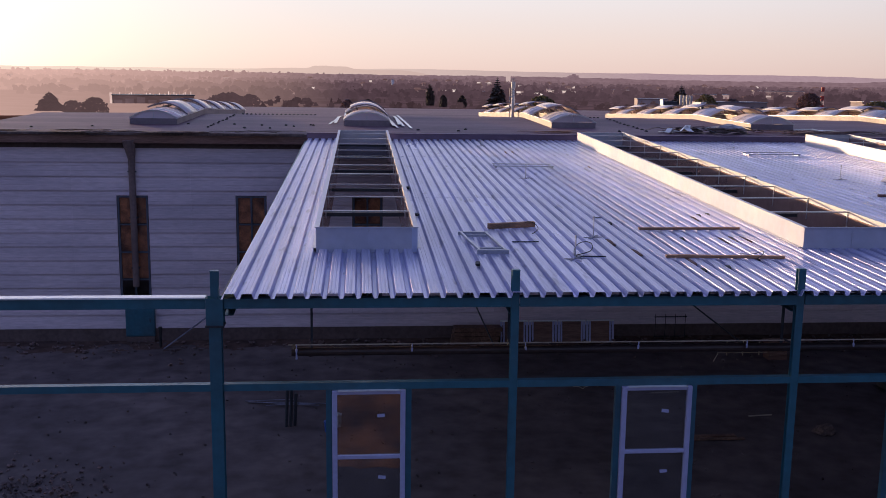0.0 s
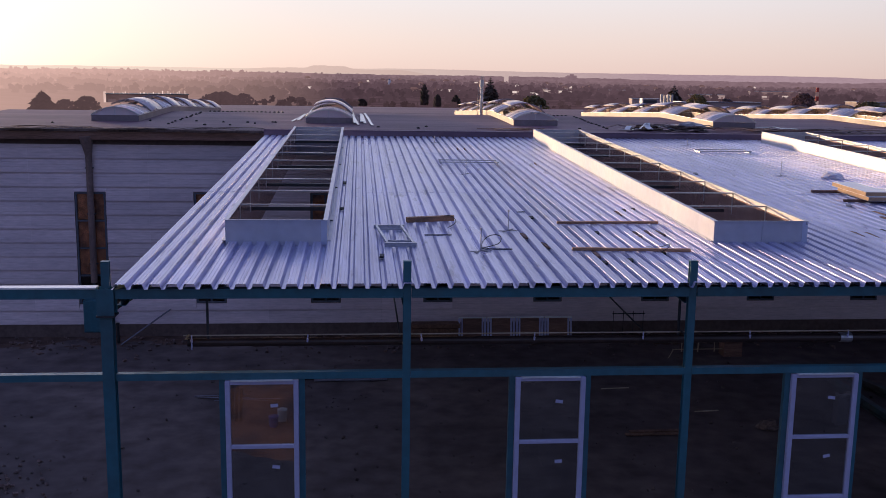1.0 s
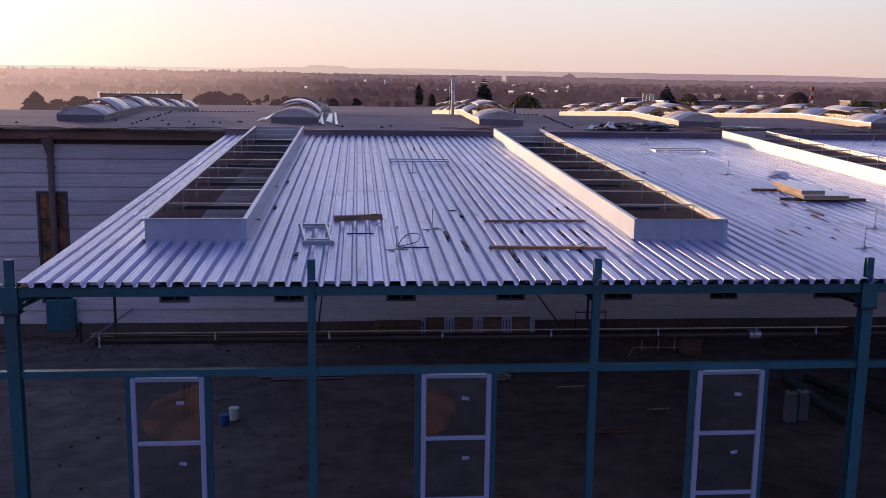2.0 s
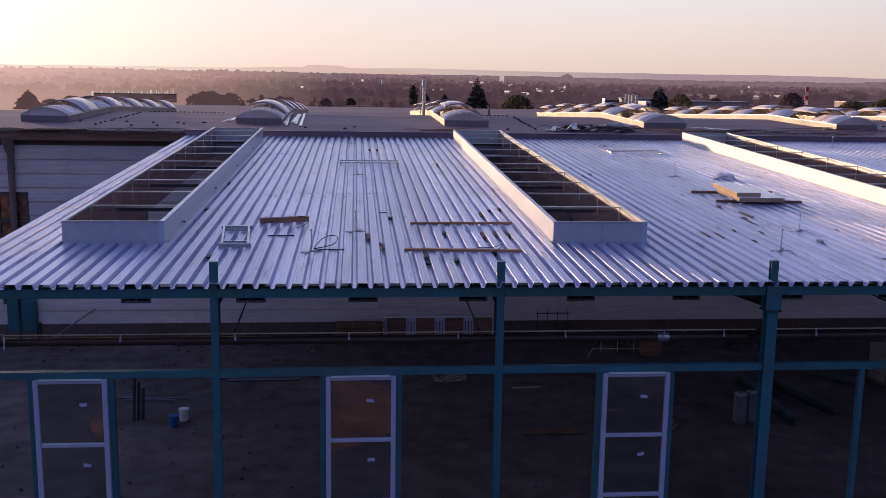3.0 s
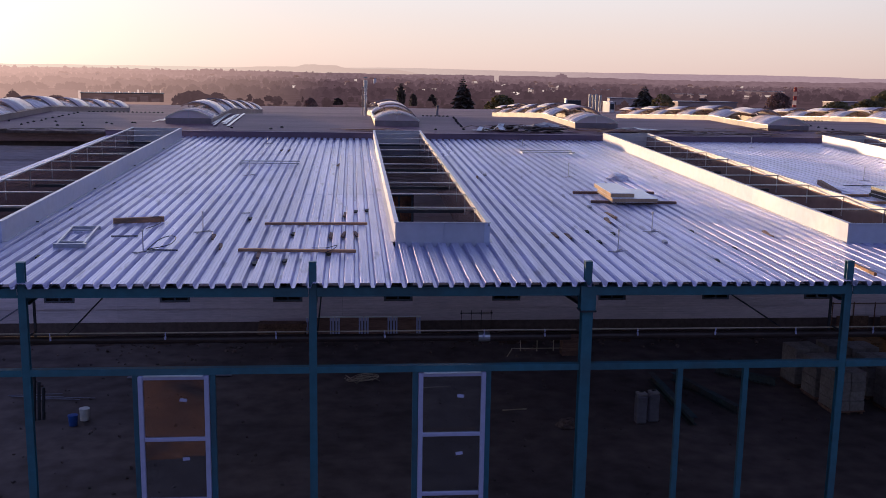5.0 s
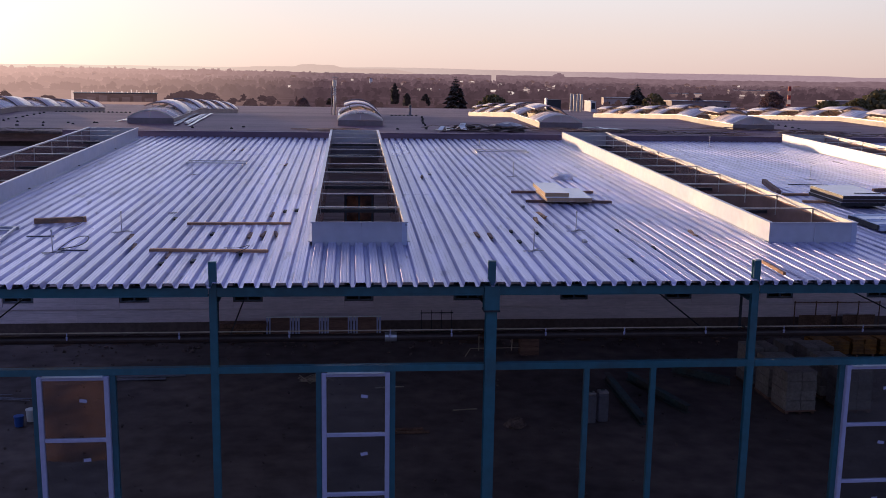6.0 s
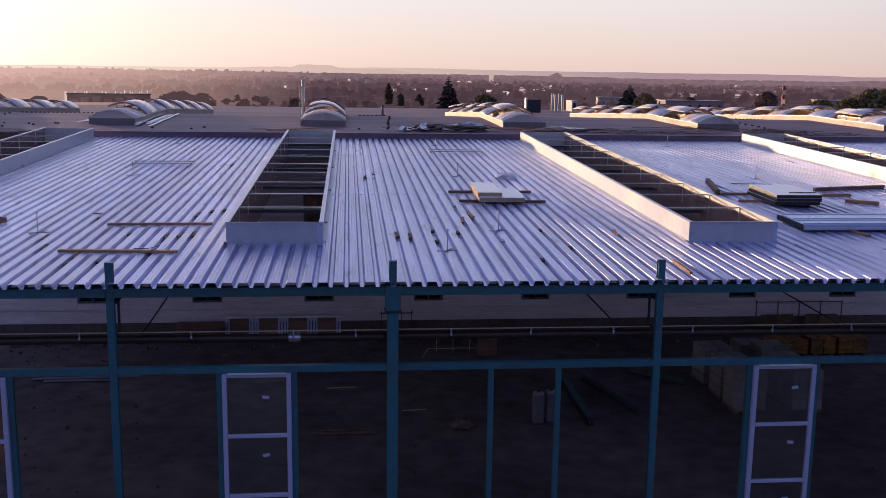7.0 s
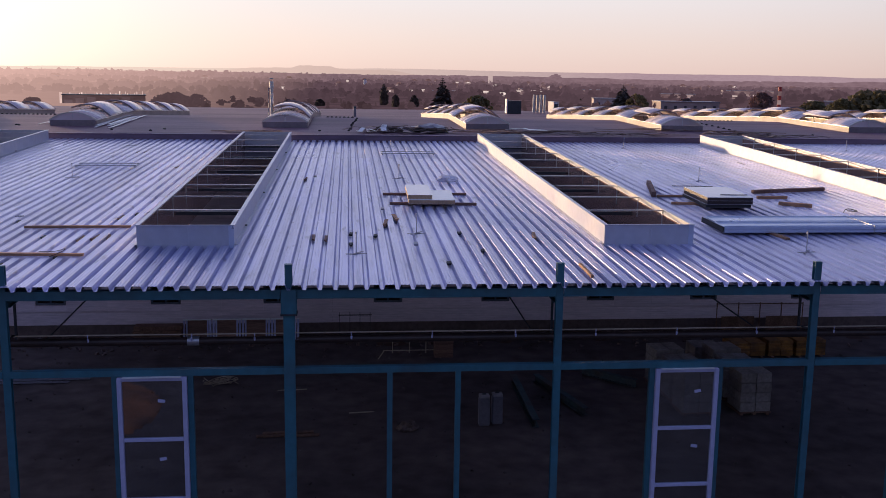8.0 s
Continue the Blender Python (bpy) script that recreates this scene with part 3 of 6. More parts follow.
SID_Z0, SID_H, SID_ROWS = 0.67, 0.612, 13


def old_roof_z(y):
    if y < 57:
        return 9.28 + (y - 42.9) * 0.021
    if y < 80:
        return 9.576 - (y - 57) * 0.036
    return 8.748 - (y - 80) * 0.008


def old_hall_wall():
    w = thing("wall_north", "old hall's long wall of grey horizontal metal siding with narrow tall windows", "wall", None, kind="structure")
    top = 8.62
    bm = bmesh.new()
    y0, y1 = WALL + 0.03, WALL + 0.3
    box(bm, ROOF_L, ROOF_R, y0, y1, 0, WIN_Z0)
    box(bm, ROOF_L, ROOF_R, y0, y1, WIN_Z1, 9.25)
    edges = [ROOF_L] + [v for x in WIN_X for v in (x - WIN_W / 2, x + WIN_W / 2)] + [ROOF_R]
    for a, b in zip(edges[::2], edges[1::2]):
        box(bm, a, b, y0, y1, WIN_Z0, WIN_Z1)
    part("backing", bm, PLINTH, w)
    boxpart("plinth", ROOF_L, ROOF_R, WALL - 0.02, WALL + 0.028, 0, SID_Z0 - 0.01, PLINTH, w, "concrete plinth")
    cache = {}

    def board(a, b, z, h):
        key = (round(b - a, 3), round(h, 3))
        if key not in cache:
            bm2 = bmesh.new()
            L = b - a
            extrude_profile(bm2, [(0, 0), (0.07, 0), (0.072, 0.03), *[(0.072 - 0.042 * u + (0.006 if q else 0.0), 0.03 + (h - 0.09) * u) for u, q in ((0.2, 0), (0.22, 1), (0.4, 0), (0.42, 1), (0.6, 0), (0.62, 1), (0.8, 0), (0.82, 1))], (0.03, h - 0.06), (0.022, h - 0.05), (0.022, h - 0.004), (0, h - 0.004)], 0, L)
            bmesh.ops.transform(bm2, matrix=Matrix(((0, 1, 0, 0), (-1, 0, 0, 0.0), (0, 0, 1, 0), (0, 0, 0, 1))), verts=bm2.verts[:])
            cache[key] = mesh_of("siding_board", bm2, SIDING)
        piece("siding_board", cache[key], w, pose(a, WALL + 0.028, z))

    cuts = [ROOF_L, *[x + 2.5 for x in WIN_X[:-1]], 45.0]
    cuts.insert(1, -12.02)
    for r in range(SID_ROWS):
        z = SID_Z0 + r * SID_H
        for a, b in zip(cuts, cuts[1:]):
            xs = [x for x in WIN_X if a < x < b]
            if xs and z < WIN_Z1 - 0.05 and z + SID_H > WIN_Z0 + 0.05:
                l, rr = xs[0] - WIN_W / 2 - 0.03, xs[0] + WIN_W / 2 + 0.03
                board(a + 0.002, l, z, SID_H)
                board(rr, b - 0.002, z, SID_H)
                if z < WIN_Z0 - 0.05:
                    board(l + 0.002, rr - 0.002, z, WIN_Z0 - 0.03 - z)
                if z + SID_H > WIN_Z1 + 0.1:
                    board(l + 0.002, rr - 0.002, WIN_Z1 + 0.03, z + SID_H - WIN_Z1 - 0.03)
            else:
                board(a + 0.002, b - 0.002, z, SID_H)
    for k, x in enumerate(WIN_X):
        t = thing("window_%d" % (k + 1), "narrow tall old window with dark frame and glass", "window", pose(x, WALL, 0), kind="structure")
        h = WIN_W / 2
        for a, b in ((-h, -h + 0.07), (-0.035, 0.035), (h - 0.07, h)):
            boxpart("stile", a, b, -0.02, 0.08, WIN_Z0, WIN_Z1, OLDFRAME, t)
        n = 4
        for i in range(n + 1):
            z = WIN_Z0 + (WIN_Z1 - WIN_Z0 - 0.06) * i / n
            for a, b in ((-h + 0.072, -0.037), (0.037, h - 0.072)):
                boxpart("rail", a, b, -0.015, 0.08, z, z + 0.06, OLDFRAME, t)
                # boards added behind the panes carry the painted orange-brown glow
                if 0 < i < n:
                    boxpart("glow_board", a + 0.01, b - 0.01, 0.09, 0.1, z + 0.08, z + (WIN_Z1 - WIN_Z0 - 0.06) / n - 0.02, PANE_GLOW, t, "added board behind the glass with a warm glow painted on")
                if i < n:
                    boxpart("pane", a, b, 0.03, 0.036, z + 0.062, z + (WIN_Z1 - WIN_Z0 - 0.06) / n - 0.002, DARKGLASS, t).visible_shadow = False
    # a dark room behind the windows, closed all round
    bm = bmesh.new()
    box(bm, ROOF_L, ROOF_R, 47.5, 47.6, 0, 9.2)
    part("inner_wall", bm, PLINTH, w)


old_hall_wall()


def old_roof():
    r = thing("old_roof", "broad low-pitched old hall roof of pinkish grey membrane", "roof", None, kind="structure")
    bm = bmesh.new()
    ys = [42.95, 46, 50, 54, 56.5, 57, 57.5, 60, 66, 72, 80, 92, 105]
    xs = np.linspace(ROOF_L, ROOF_R, 60)
    top = [[bm.verts.new((x, y, old_roof_z(y) + 0.012 * noise.noise(Vector((x * 0.4, y * 0.5, 0))))) for x in xs] for y in ys]
    for j in range(len(ys) - 1):
        for i in range(len(xs) - 1):
            bm.faces.new((top[j][i], top[j][i + 1], top[j + 1][i + 1], top[j + 1][i]))
    part("membrane", bm, MEMBRANE, r, smooth=False)
    bm = bmesh.new()
    pts = [(y, old_roof_z(y) - 0.03) for y in (42.98, 57, 80, 105)] + [(105, 0), (104.6, 0), (104.6, 8.0), (80, 8.4), (57, 9.25), (42.98, 9.08)]
    vs = [[bm.verts.new((x, y, z)) for y, z in pts] for x in (ROOF_L + 0.02, ROOF_R - 0.02)]
    k = len(pts)
    for i in range(k):
        bm.faces.new((vs[0][i], vs[0][(i + 1) % k], vs[1][(i + 1) % k], vs[1][i]))
    part("slab", bm, PLINTH, r)
    # gable end
    bm = bmesh.new()
    pts = [(WALL + 0.3, 0), (104.6, 0), (104.6, 8.0), (80, 8.4), (57, 9.25), (WALL + 0.3, 9.08)]
    for x in (ROOF_L + 0.02, ROOF_R - 0.3):
        a = [bm.verts.new((x, y, z)) for y, z in pts]
        b = [bm.verts.new((x + 0.25, y, z)) for y, z in pts]
        bm.faces.new(a)
        bm.faces.new(b[::-1])
        for i in range(len(pts)):
            bm.faces.new((a[i], a[(i + 1) % 6], b[(i + 1) % 6], b[i]))
    part("gable_wall", bm, SIDING, r)
    # eave upstand behind the new deck, and a torn felt edge where no deck stands yet
    boxpart("upstand", DECK_X0 + 0.1, 60, 42.72, 42.8, 8.9, 9.36, UPSTAND, r, "membrane-covered upstand")
    boxpart("upstand_cap", DECK_X0 + 0.1, 60, 42.68, 42.98, 9.364, 9.385, UPSTAND, r)
    boxpart("eave_board", ROOF_L, DECK_X0 + 0.09, 42.9, 42.94, 8.86, 9.2, DARKWOOD, r, "dark worn eave board")
    bm = bmesh.new()
    n = 150
    prev = None
    for i in range(n + 1):
        x = ROOF_L + (DECK_X0 - ROOF_L) * i / n
        z = old_roof_z(43)
        slow, quick = noise.noise(Vector((x * 0.7, 1, 0))), noise.noise(Vector((x * 2.6, 3, 0)))
        a = bm.verts.new((x, 43.35 + 0.2 * slow, z + 0.012))
        m = bm.verts.new((x, 43.05 + 0.1 * quick, z + 0.035 + 0.03 * slow))
        b = bm.verts.new((x, 42.84 + 0.03 * quick, z + 0.02 + 0.04 * slow + 0.015 * quick))
        c = bm.verts.new((x, 42.83 + 0.03 * slow, z - 0.08 + 0.06 * slow + 0.03 * quick))
        if prev:
            row = (a, m, b, c)
            for k in range(3):
                bm.faces.new((prev[k], row[k], row[k + 1], prev[k + 1]))
        prev = (a, m, b, c)
    part("torn_edge", bm, TORN, r, "torn roofing felt hanging over the eave")


old_roof()
# unseen block, added only to keep the low sun off the yard
w = thing("unseen_sun_block", "unseen plain block added to keep the low sun off the yard", "wall", None, kind="structure")
boxpart("wall", -44.0, -18.2, WALL, 50.0, 0, 9.0, SIDING, w)
boxpart("roof", -44.2, -18.0, WALL - 0.2, 50.2, 9.004, 9.2, MEMBRANE, w)


def downpipe(x):
    t = thing("downpipe", "brown rainwater pipe with a hopper head on the old wall", "downpipe", pose(x, WALL - 0.16, 0))
    bm = bmesh.new()
    tube(bm, (0, 0, 2.6), (0, 0, 8.2), 0.14, 10)
    part("pipe", bm, PIPEBROWN, t)
    bm = bmesh.new()
    tube(bm, (0, 0, 8.2), (-0.06, -0.1, 9.0), 0.15, 10, 0.3)
    part("hopper", bm, PIPEBROWN, t)
    for z in (3.4, 5.6, 7.6):
        boxpart("clip", -0.17, 0.17, -0.05, 0.17, z, z + 0.05, DARKSTEEL, t)


downpipe(-9.42)
t = thing("meter_cabinet", "teal sheet metal cabinet on the old wall's foot", "cabinet", pose(-9.3, WALL - 0.3, 0.06))
boxpart("body", -0.62, 0.62, 0, 0.27, 0.3, 1.75, TEAL, t, bevel=0.02)
door = boxpart("door", -0.56, 0.56, -0.025, -0.003, 0.36, 1.7, TEAL, t)
boxpart("handle", 0.42, 0.46, -0.05, -0.026, 0.95, 1.12, DARKSTEEL, door, "small dark handle")
boxpart("socket", -0.6, 0.6, 0.02, 0.25, -0.02, 0.298, PLINTH, t)


def vault(x, y0, y1, lifts):
    """A barrel rooflight on a sheet-metal curb: fixed arched sheets by turns with flaps that stand open along one side."""
    t = thing("barrel_rooflight", "barrel rooflight of dull arched sheets with open flaps on a curb", "rooflight", None, "barrel rooflights")
    w, ch, rise = 2.22, 0.28, 0.38

    def swept(name, prof, a, b, material, label="", sm=False, under=None):
        bm = bmesh.new()
        ys = [a] + [v for v in (57.0,) if a < v < b] + [b]
        rings = [[bm.verts.new((x + px, y, old_roof_z(y) + pz)) for px, pz in prof] for y in ys]
        k = len(prof)
        for r0, r1 in zip(rings, rings[1:]):
            for i in range(k):
                bm.faces.new((r0[i], r0[(i + 1) % k], r1[(i + 1) % k], r1[i]))
        bm.faces.new(rings[0][::-1])
        bm.faces.new(rings[-1])
        return part(name, bm, material, under or t, label, smooth=sm)

    def arc(r, lo, off=0.0, n=14):
        return [(w * i / n + off * (2 * i / n - 1), lo + off + r * (1 - (2 * i / n - 1) ** 2)) for i in range(n + 1)]

    def band(outer, inner):
        return outer + inner[::-1]

    def hinged(prof, deg):
        """Swings a profile up about the curb's right-hand edge."""
        c, s = math.cos(math.radians(deg)), math.sin(math.radians(deg))
        px0, pz0 = w, ch + 0.02
        return [(px0 + (px - px0) * c + (pz - pz0) * s, pz0 - (px - px0) * s + (pz - pz0) * c) for px, pz in prof]

    n = 10
    step = (y1 - y0) / n
    for i in range(n):
        a, b = y0 + i * step, y0 + (i + 1) * step
        for x0 in (0.0, w - 0.05):
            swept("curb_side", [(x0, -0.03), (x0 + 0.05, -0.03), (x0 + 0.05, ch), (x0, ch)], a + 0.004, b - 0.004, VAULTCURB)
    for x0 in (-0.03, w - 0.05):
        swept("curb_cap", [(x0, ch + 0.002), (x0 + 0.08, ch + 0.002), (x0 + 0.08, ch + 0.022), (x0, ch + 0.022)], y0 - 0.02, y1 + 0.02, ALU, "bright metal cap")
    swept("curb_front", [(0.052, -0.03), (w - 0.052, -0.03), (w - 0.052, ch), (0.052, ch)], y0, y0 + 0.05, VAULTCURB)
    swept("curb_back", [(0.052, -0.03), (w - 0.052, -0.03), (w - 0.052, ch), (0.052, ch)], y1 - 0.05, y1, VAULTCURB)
    # added sheet stands in for the dark depth of the shaft
    swept("shaft_floor", [(0.055, 0.0), (w - 0.055, 0.0), (w - 0.055, 0.03), (0.055, 0.03)], y0 + 0.06, y1 - 0.06, LINING, "brown sheet in place of the dark shaft below")
    for a in (y0 + 0.03, y1 - 0.05):
        swept("end_glazing", arc(rise, ch + 0.004), a, a + 0.02, POLY, "dull arched end sheet")
    swept("end_post", [(w / 2 - 0.02, ch + 0.01), (w / 2 + 0.02, ch + 0.01), (w / 2 + 0.02, ch + rise - 0.02), (w / 2 - 0.02, ch + rise - 0.02)], y0 + 0.005, y0 + 0.026, ALU)
    for i in range(n):
        a, b = y0 + i * step, y0 + (i + 1) * step
        sheet = band(arc(rise, ch, 0.02), arc(rise, ch, 0.002))
        rib = band(arc(rise, ch, 0.032), arc(rise, ch, -0.03))
        if i % 2 == 0:
            swept("arched_sheet", sheet, a + 0.01, b - 0.01, POLY, "", True)
            for yy in (a + 0.002, a + step / 3, a + 2 * step / 3, b - 0.05):
                swept("rib", rib, yy, yy + 0.045, ALU)
        else:
            deg = lifts[(i // 2) % len(lifts)]
            up = lambda prof: hinged([(0.24 + px * 0.9, pz + 0.03) for px, pz in prof], deg * 0.78)
            flap = swept("open_flap", up(sheet), a - 0.06, b + 0.06, POLY, "arched flap standing open", True)
            for yy in (a - 0.1, b + 0.06):
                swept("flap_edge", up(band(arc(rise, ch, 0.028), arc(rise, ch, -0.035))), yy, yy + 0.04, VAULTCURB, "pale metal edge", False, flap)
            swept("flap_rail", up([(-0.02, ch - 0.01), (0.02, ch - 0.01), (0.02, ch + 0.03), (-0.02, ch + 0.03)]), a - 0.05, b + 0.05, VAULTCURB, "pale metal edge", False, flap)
            swept("flap_bar", up(band(arc(rise, ch, 0.026), arc(rise, ch, 0.0))), (a + b) / 2 - 0.02, (a + b) / 2 + 0.02, ALU, "", False, flap)
            for yy in (a + 0.5, b - 0.54):
                lift = (w - 0.55) * math.sin(math.radians(deg * 0.78))
                swept("opener_arm", [(0.75, 0.1), (0.77, 0.1), (0.57, ch + 0.16 + lift), (0.55, ch + 0.16 + lift)], yy, yy + 0.02, DARKSTEEL, "thin metal opener arm", False, flap)


for x, lifts in ((-20.8, (12, 13, 12)), (-10.6, (13, 12, 12, 11)), (-0.42, (15, 12, 13)), (9.82, (19, 17, 13)), (20.03, (18, 14, 13)), (30.25, (15, 13, 12)), (40.45, (12, 14, 13)), (50.65, (13, 12)), (60.9, (14, 12))):
    if x > -15:
        vault(x, 48.4, 77.6, lifts)


# ---- things on the old roof ----
def flue():
    t = thing("flue", "tall bright steel flue with a small cap on the old roof", "flue pipe", pose(9.54, 58.9, old_roof_z(58.9)))
    bm = bmesh.new()
    tube(bm, (0, 0, -0.05), (0, 0, 2.0), 0.1, 12)
    part("pipe", bm, ALU, t, smooth=False)
    bm = bmesh.new()
    tube(bm, (0, 0, 1.72), (0, 0, 2.1), 0.125, 12)
    part("collar", bm, ALU, t)
    bm = bmesh.new()
    tube(bm, (-0.2, 0.05, -0.05), (-0.2, 0.05, 1.75), 0.022, 8)
    part("stay", bm, FLASH, t, "thin grey stay pole")
    for z in (0.6, 1.2, 1.65):
        boxpart("bracket", -0.2, -0.09, 0.03, 0.06, z, z + 0.04, FLASH, t)
    for a in range(3):
        bm = bmesh.new()
        ca, sa = math.cos(a * 2.1), math.sin(a * 2.1)
        tube(bm, (0.08 * ca, 0.08 * sa, 2.1), (0.08 * ca, 0.08 * sa, 2.24), 0.012, 5)
        part("strut", bm, ALU, t)
    bm = bmesh.new()
    tube(bm, (0, 0, 2.24), (0, 0, 2.29), 0.22, 12, 0.05)
    part("cap", bm, DARKSTEEL, t)


flue()


def conductor_blocks():
    bm = bmesh.new()
    box(bm, -0.055, 0.055, -0.055, 0.055, 0, 0.06)
    box(bm, -0.02, 0.02, -0.02, 0.02, 0.06, 0.08)
    me = mesh_of("block", bm, BLACK)
    rng = random.Random(9)
    spots = []
    for x, over in ((-6.66, 4.4), (14.1, -1.9), (34.2, 3.0)):
        spots += [(x + 0.05 * (y - 46.6) * (1 if x > 0 else 0.2) + rng.uniform(-0.05, 0.05), y) for y in np.arange(46.6, 57.0, 0.95)]
        x1 = x + (0.5 if x > 0 else 0.15)
        spots += [(x1 + math.copysign(d, over), 57.2 + 0.02 * d) for d in np.arange(0.25, abs(over), 0.24)]
    spots += [(-7.91, 48.7), (-5.72, 48.75), (-4.97, 46.32), (-4.36, 48.28), (-3.81, 46.35), (-3.21, 48.31), (-2.79, 47.59), (-2.04, 48.6), (-1.9, 48.5)]
    spots += [(x + rng.uniform(-0.4, 0.4), 46.2 + rng.uniform(-0.6, 0.6)) for x in (-14.6, -12.2, 3.4, 4.9, 5.4, 13.0, 24.0, 25.6, 27.1, 33.2, 35.4, 37.0)]
    for x, y in spots:
        o = tagged(new("conductor_block", me), "small black block of the lightning conductor on the membrane", "roof block", "conductor blocks")
        o.matrix_basis = pose(x, y, old_roof_z(y) - 0.01, 0, 0, rng.uniform(0, 40))


conductor_blocks()


def strip_pile(x, y, n, length, seed, material, label, spread=0.5, rz=80, lift=0.1, name="metal_strip", wild=1.0):
    rng = random.Random(seed)
    for i in range(n):
        L = length * rng.uniform(0.6, 1.1)
        bm = bmesh.new()
        k = 5
        kink = min(0.12 * L, lift * (0.3 if rz >= 60 else 2.5 if rz else 0.5))
        top = [((j / k - 0.5) * L, kink * rng.uniform(-1, 1), 0.02 + lift * rng.random() * (1 if 0 < j < k else 0.2)) for j in range(k + 1)]
        w = rng.uniform(0.07, 0.14) * (0.55 if rz >= 60 else 1)
        rings = [[bm.verts.new((px, py + s * w, pz + dz)) for s, dz in ((-1, 0), (1, 0), (1, 0.02), (-1, 0.02))] for px, py, pz in top]
        for r0, r1 in zip(rings, rings[1:]):
            for q in range(4):
                bm.faces.new((r0[q], r0[(q + 1) % 4], r1[(q + 1) % 4], r1[q]))
        bm.faces.new(rings[0][::-1])
        bm.faces.new(rings[-1])
        px, py = x + rng.uniform(-spread, spread), y + rng.uniform(-spread, spread) * 0.45
        o = part(name, bm, material)
        tagged(o, label, name.replace("_", " "), "loose " + name.replace("_", " ") + "s")
        o.matrix_basis = pose(px, py, old_roof_z(py) + 0.01 * i, 0, 0, rz + wild * rng.uniform(-22, 22)) if rz < 60 else pose(px, py, old_roof_z(py) + 0.01 * i, 0, -1.2, rz + 1.6 * rng.uniform(-1, 1))


strip_pile(2.3, 51.8, 7, 9.6, 3, WHITEPANEL, "bent white metal strip lying beside a rooflight", 0.42, 90.5, 0.03)
strip_pile(-0.9, 52.6, 2, 7.6, 5, WHITEPANEL, "white metal strip lying beside a rooflight", 0.1, 87.5, 0.03)
strip_pile(15.4, 45.6, 3, 1.5, 7, WHITEPANEL, "crumpled pale metal strip in a heap on the roof edge", 0.7, 40, 0.42, "metal_strip", 2.2)
strip_pile(17.6, 46.0, 3, 1.8, 8, WRAP, "crumpled grey metal strip in a heap on the roof edge", 1.2, 10, 0.2, "metal_strip", 1.2)
strip_pile(16.8, 45.6, 16, 2.4, 11, TORN, "dark torn felt strip in a heap on the roof edge", 2.1, 4, 0.16, "felt_strip", 0.7)
strip_pile(23.5, 44.6, 12, 3.4, 31, TORN, "dark torn felt strip along the roof edge", 3.4, 0, 0.12, "felt_strip", 0.3)
strip_pile(31.5, 44.6, 14, 3.4, 37, TORN, "dark torn felt strip along the roof edge", 4.0, 0, 0.12, "felt_strip", 0.3)
strip_pile(22.8, 46.4, 10, 3.6, 13, DARKWOOD, "weathered board lying along the roof edge", 3.2, 0, 0.05, "roof_board")
strip_pile(30.2, 46.5, 12, 3.6, 17, DARKWOOD, "weathered board lying along the roof edge", 4.0, 0, 0.05, "roof_board")
for sx in (-15.4, -12.6, -9.8, -7.0, -4.2):
    strip_pile(sx, 43.3, 5, 2.6, int(40 - sx * 3), TORN, "torn felt strip along the old eave", 1.5, 0, 0.04, "felt_strip", 0.12)
strip_pile(9.3, 45.4, 4, 2.6, 19, DARKWOOD, "weathered board lying along the roof edge", 1.2, 0, 0.05, "roof_board")
strip_pile(23.2, 47.6, 3, 2.2, 23, WHITEPANEL, "white metal strip lying beside a rooflight", 0.3, -30)


def crumpled(name, x, y, z, sx, sy, sz, seed, material, label, category):
    bm = bmesh.new()
    bmesh.ops.create_icosphere(bm, subdivisions=3, radius=1)
    for v in bm.verts:
        d = 1 + 0.45 * noise.noise(v.co * 1.6 + Vector((seed, 0, 0))) + 0.25 * noise.noise(v.co * 4 + Vector((0, seed, 0)))
        v.co = Vector((v.co.x * sx * d, v.co.y * sy * d, max(-0.02, v.co.z * sz * d + sz * 0.35)))
    o = part(name, bm, material)
    tagged(o, label, category)
    o.matrix_basis = pose(x, y, z)
    return o


crumpled("plastic_sheet", 17.9, 46.2, old_roof_z(46.2), 1.0, 0.5, 0.28, 3, WRAP, "crumpled pale plastic sheet on the roof edge", "plastic sheet")
crumpled("plastic_sheet", 15.9, 46.2, old_roof_z(46.2), 0.7, 0.4, 0.2, 8, TORN, "crumpled dark felt on the roof edge", "felt heap")

# far plant on the old roof
t = thing("roof_vent", "dark louvred box vent on the far roof", "roof vent", pose(30.2, 93, old_roof_z(93)) @ Matrix.Scale(0.74, 4))
boxpart("casing", -0.9, 0.9, -0.6, 0.6, 0, 1.7, DARKSTEEL, t, bevel=0.03)
# the vent's sunlit side is painted as a pale plate
boxpart("side_plate", -1.05, -0.9, -0.6, 0.6, 0.1, 1.9, CURB, t, "plate painted pale for the sunlit side")
for k in range(4):
    bm = bmesh.new()
    tube(bm, (0, 0, 0), (0, 0, 1.8 - 0.05 * (k % 2)), 0.14, 10)
    o = part("roof_pipe", bm, ZINC)
    tagged(o, "upright grey roof pipe beside others", "roof pipe", "roof pipes")
    o.matrix_basis = pose(33.35 + 0.36 * k, 99, old_roof_z(99))
t = thing("roof_duct", "pale sheet metal duct box on the far roof", "duct", pose(35.3, 98.4, old_roof_z(99)))
boxpart("casing", 0, 0.5, 0, 2.8, -0.05, 1.05, WHITEPANEL, t, bevel=0.02)
boxpart("lid", -0.04, 0.54, -0.04, 2.84, 1.052, 1.1, CURB, t)
boxpart("grille", 0.06, 0.44, -0.03, -0.004, 0.3, 0.9, DARKSTEEL, t, "dark grille")
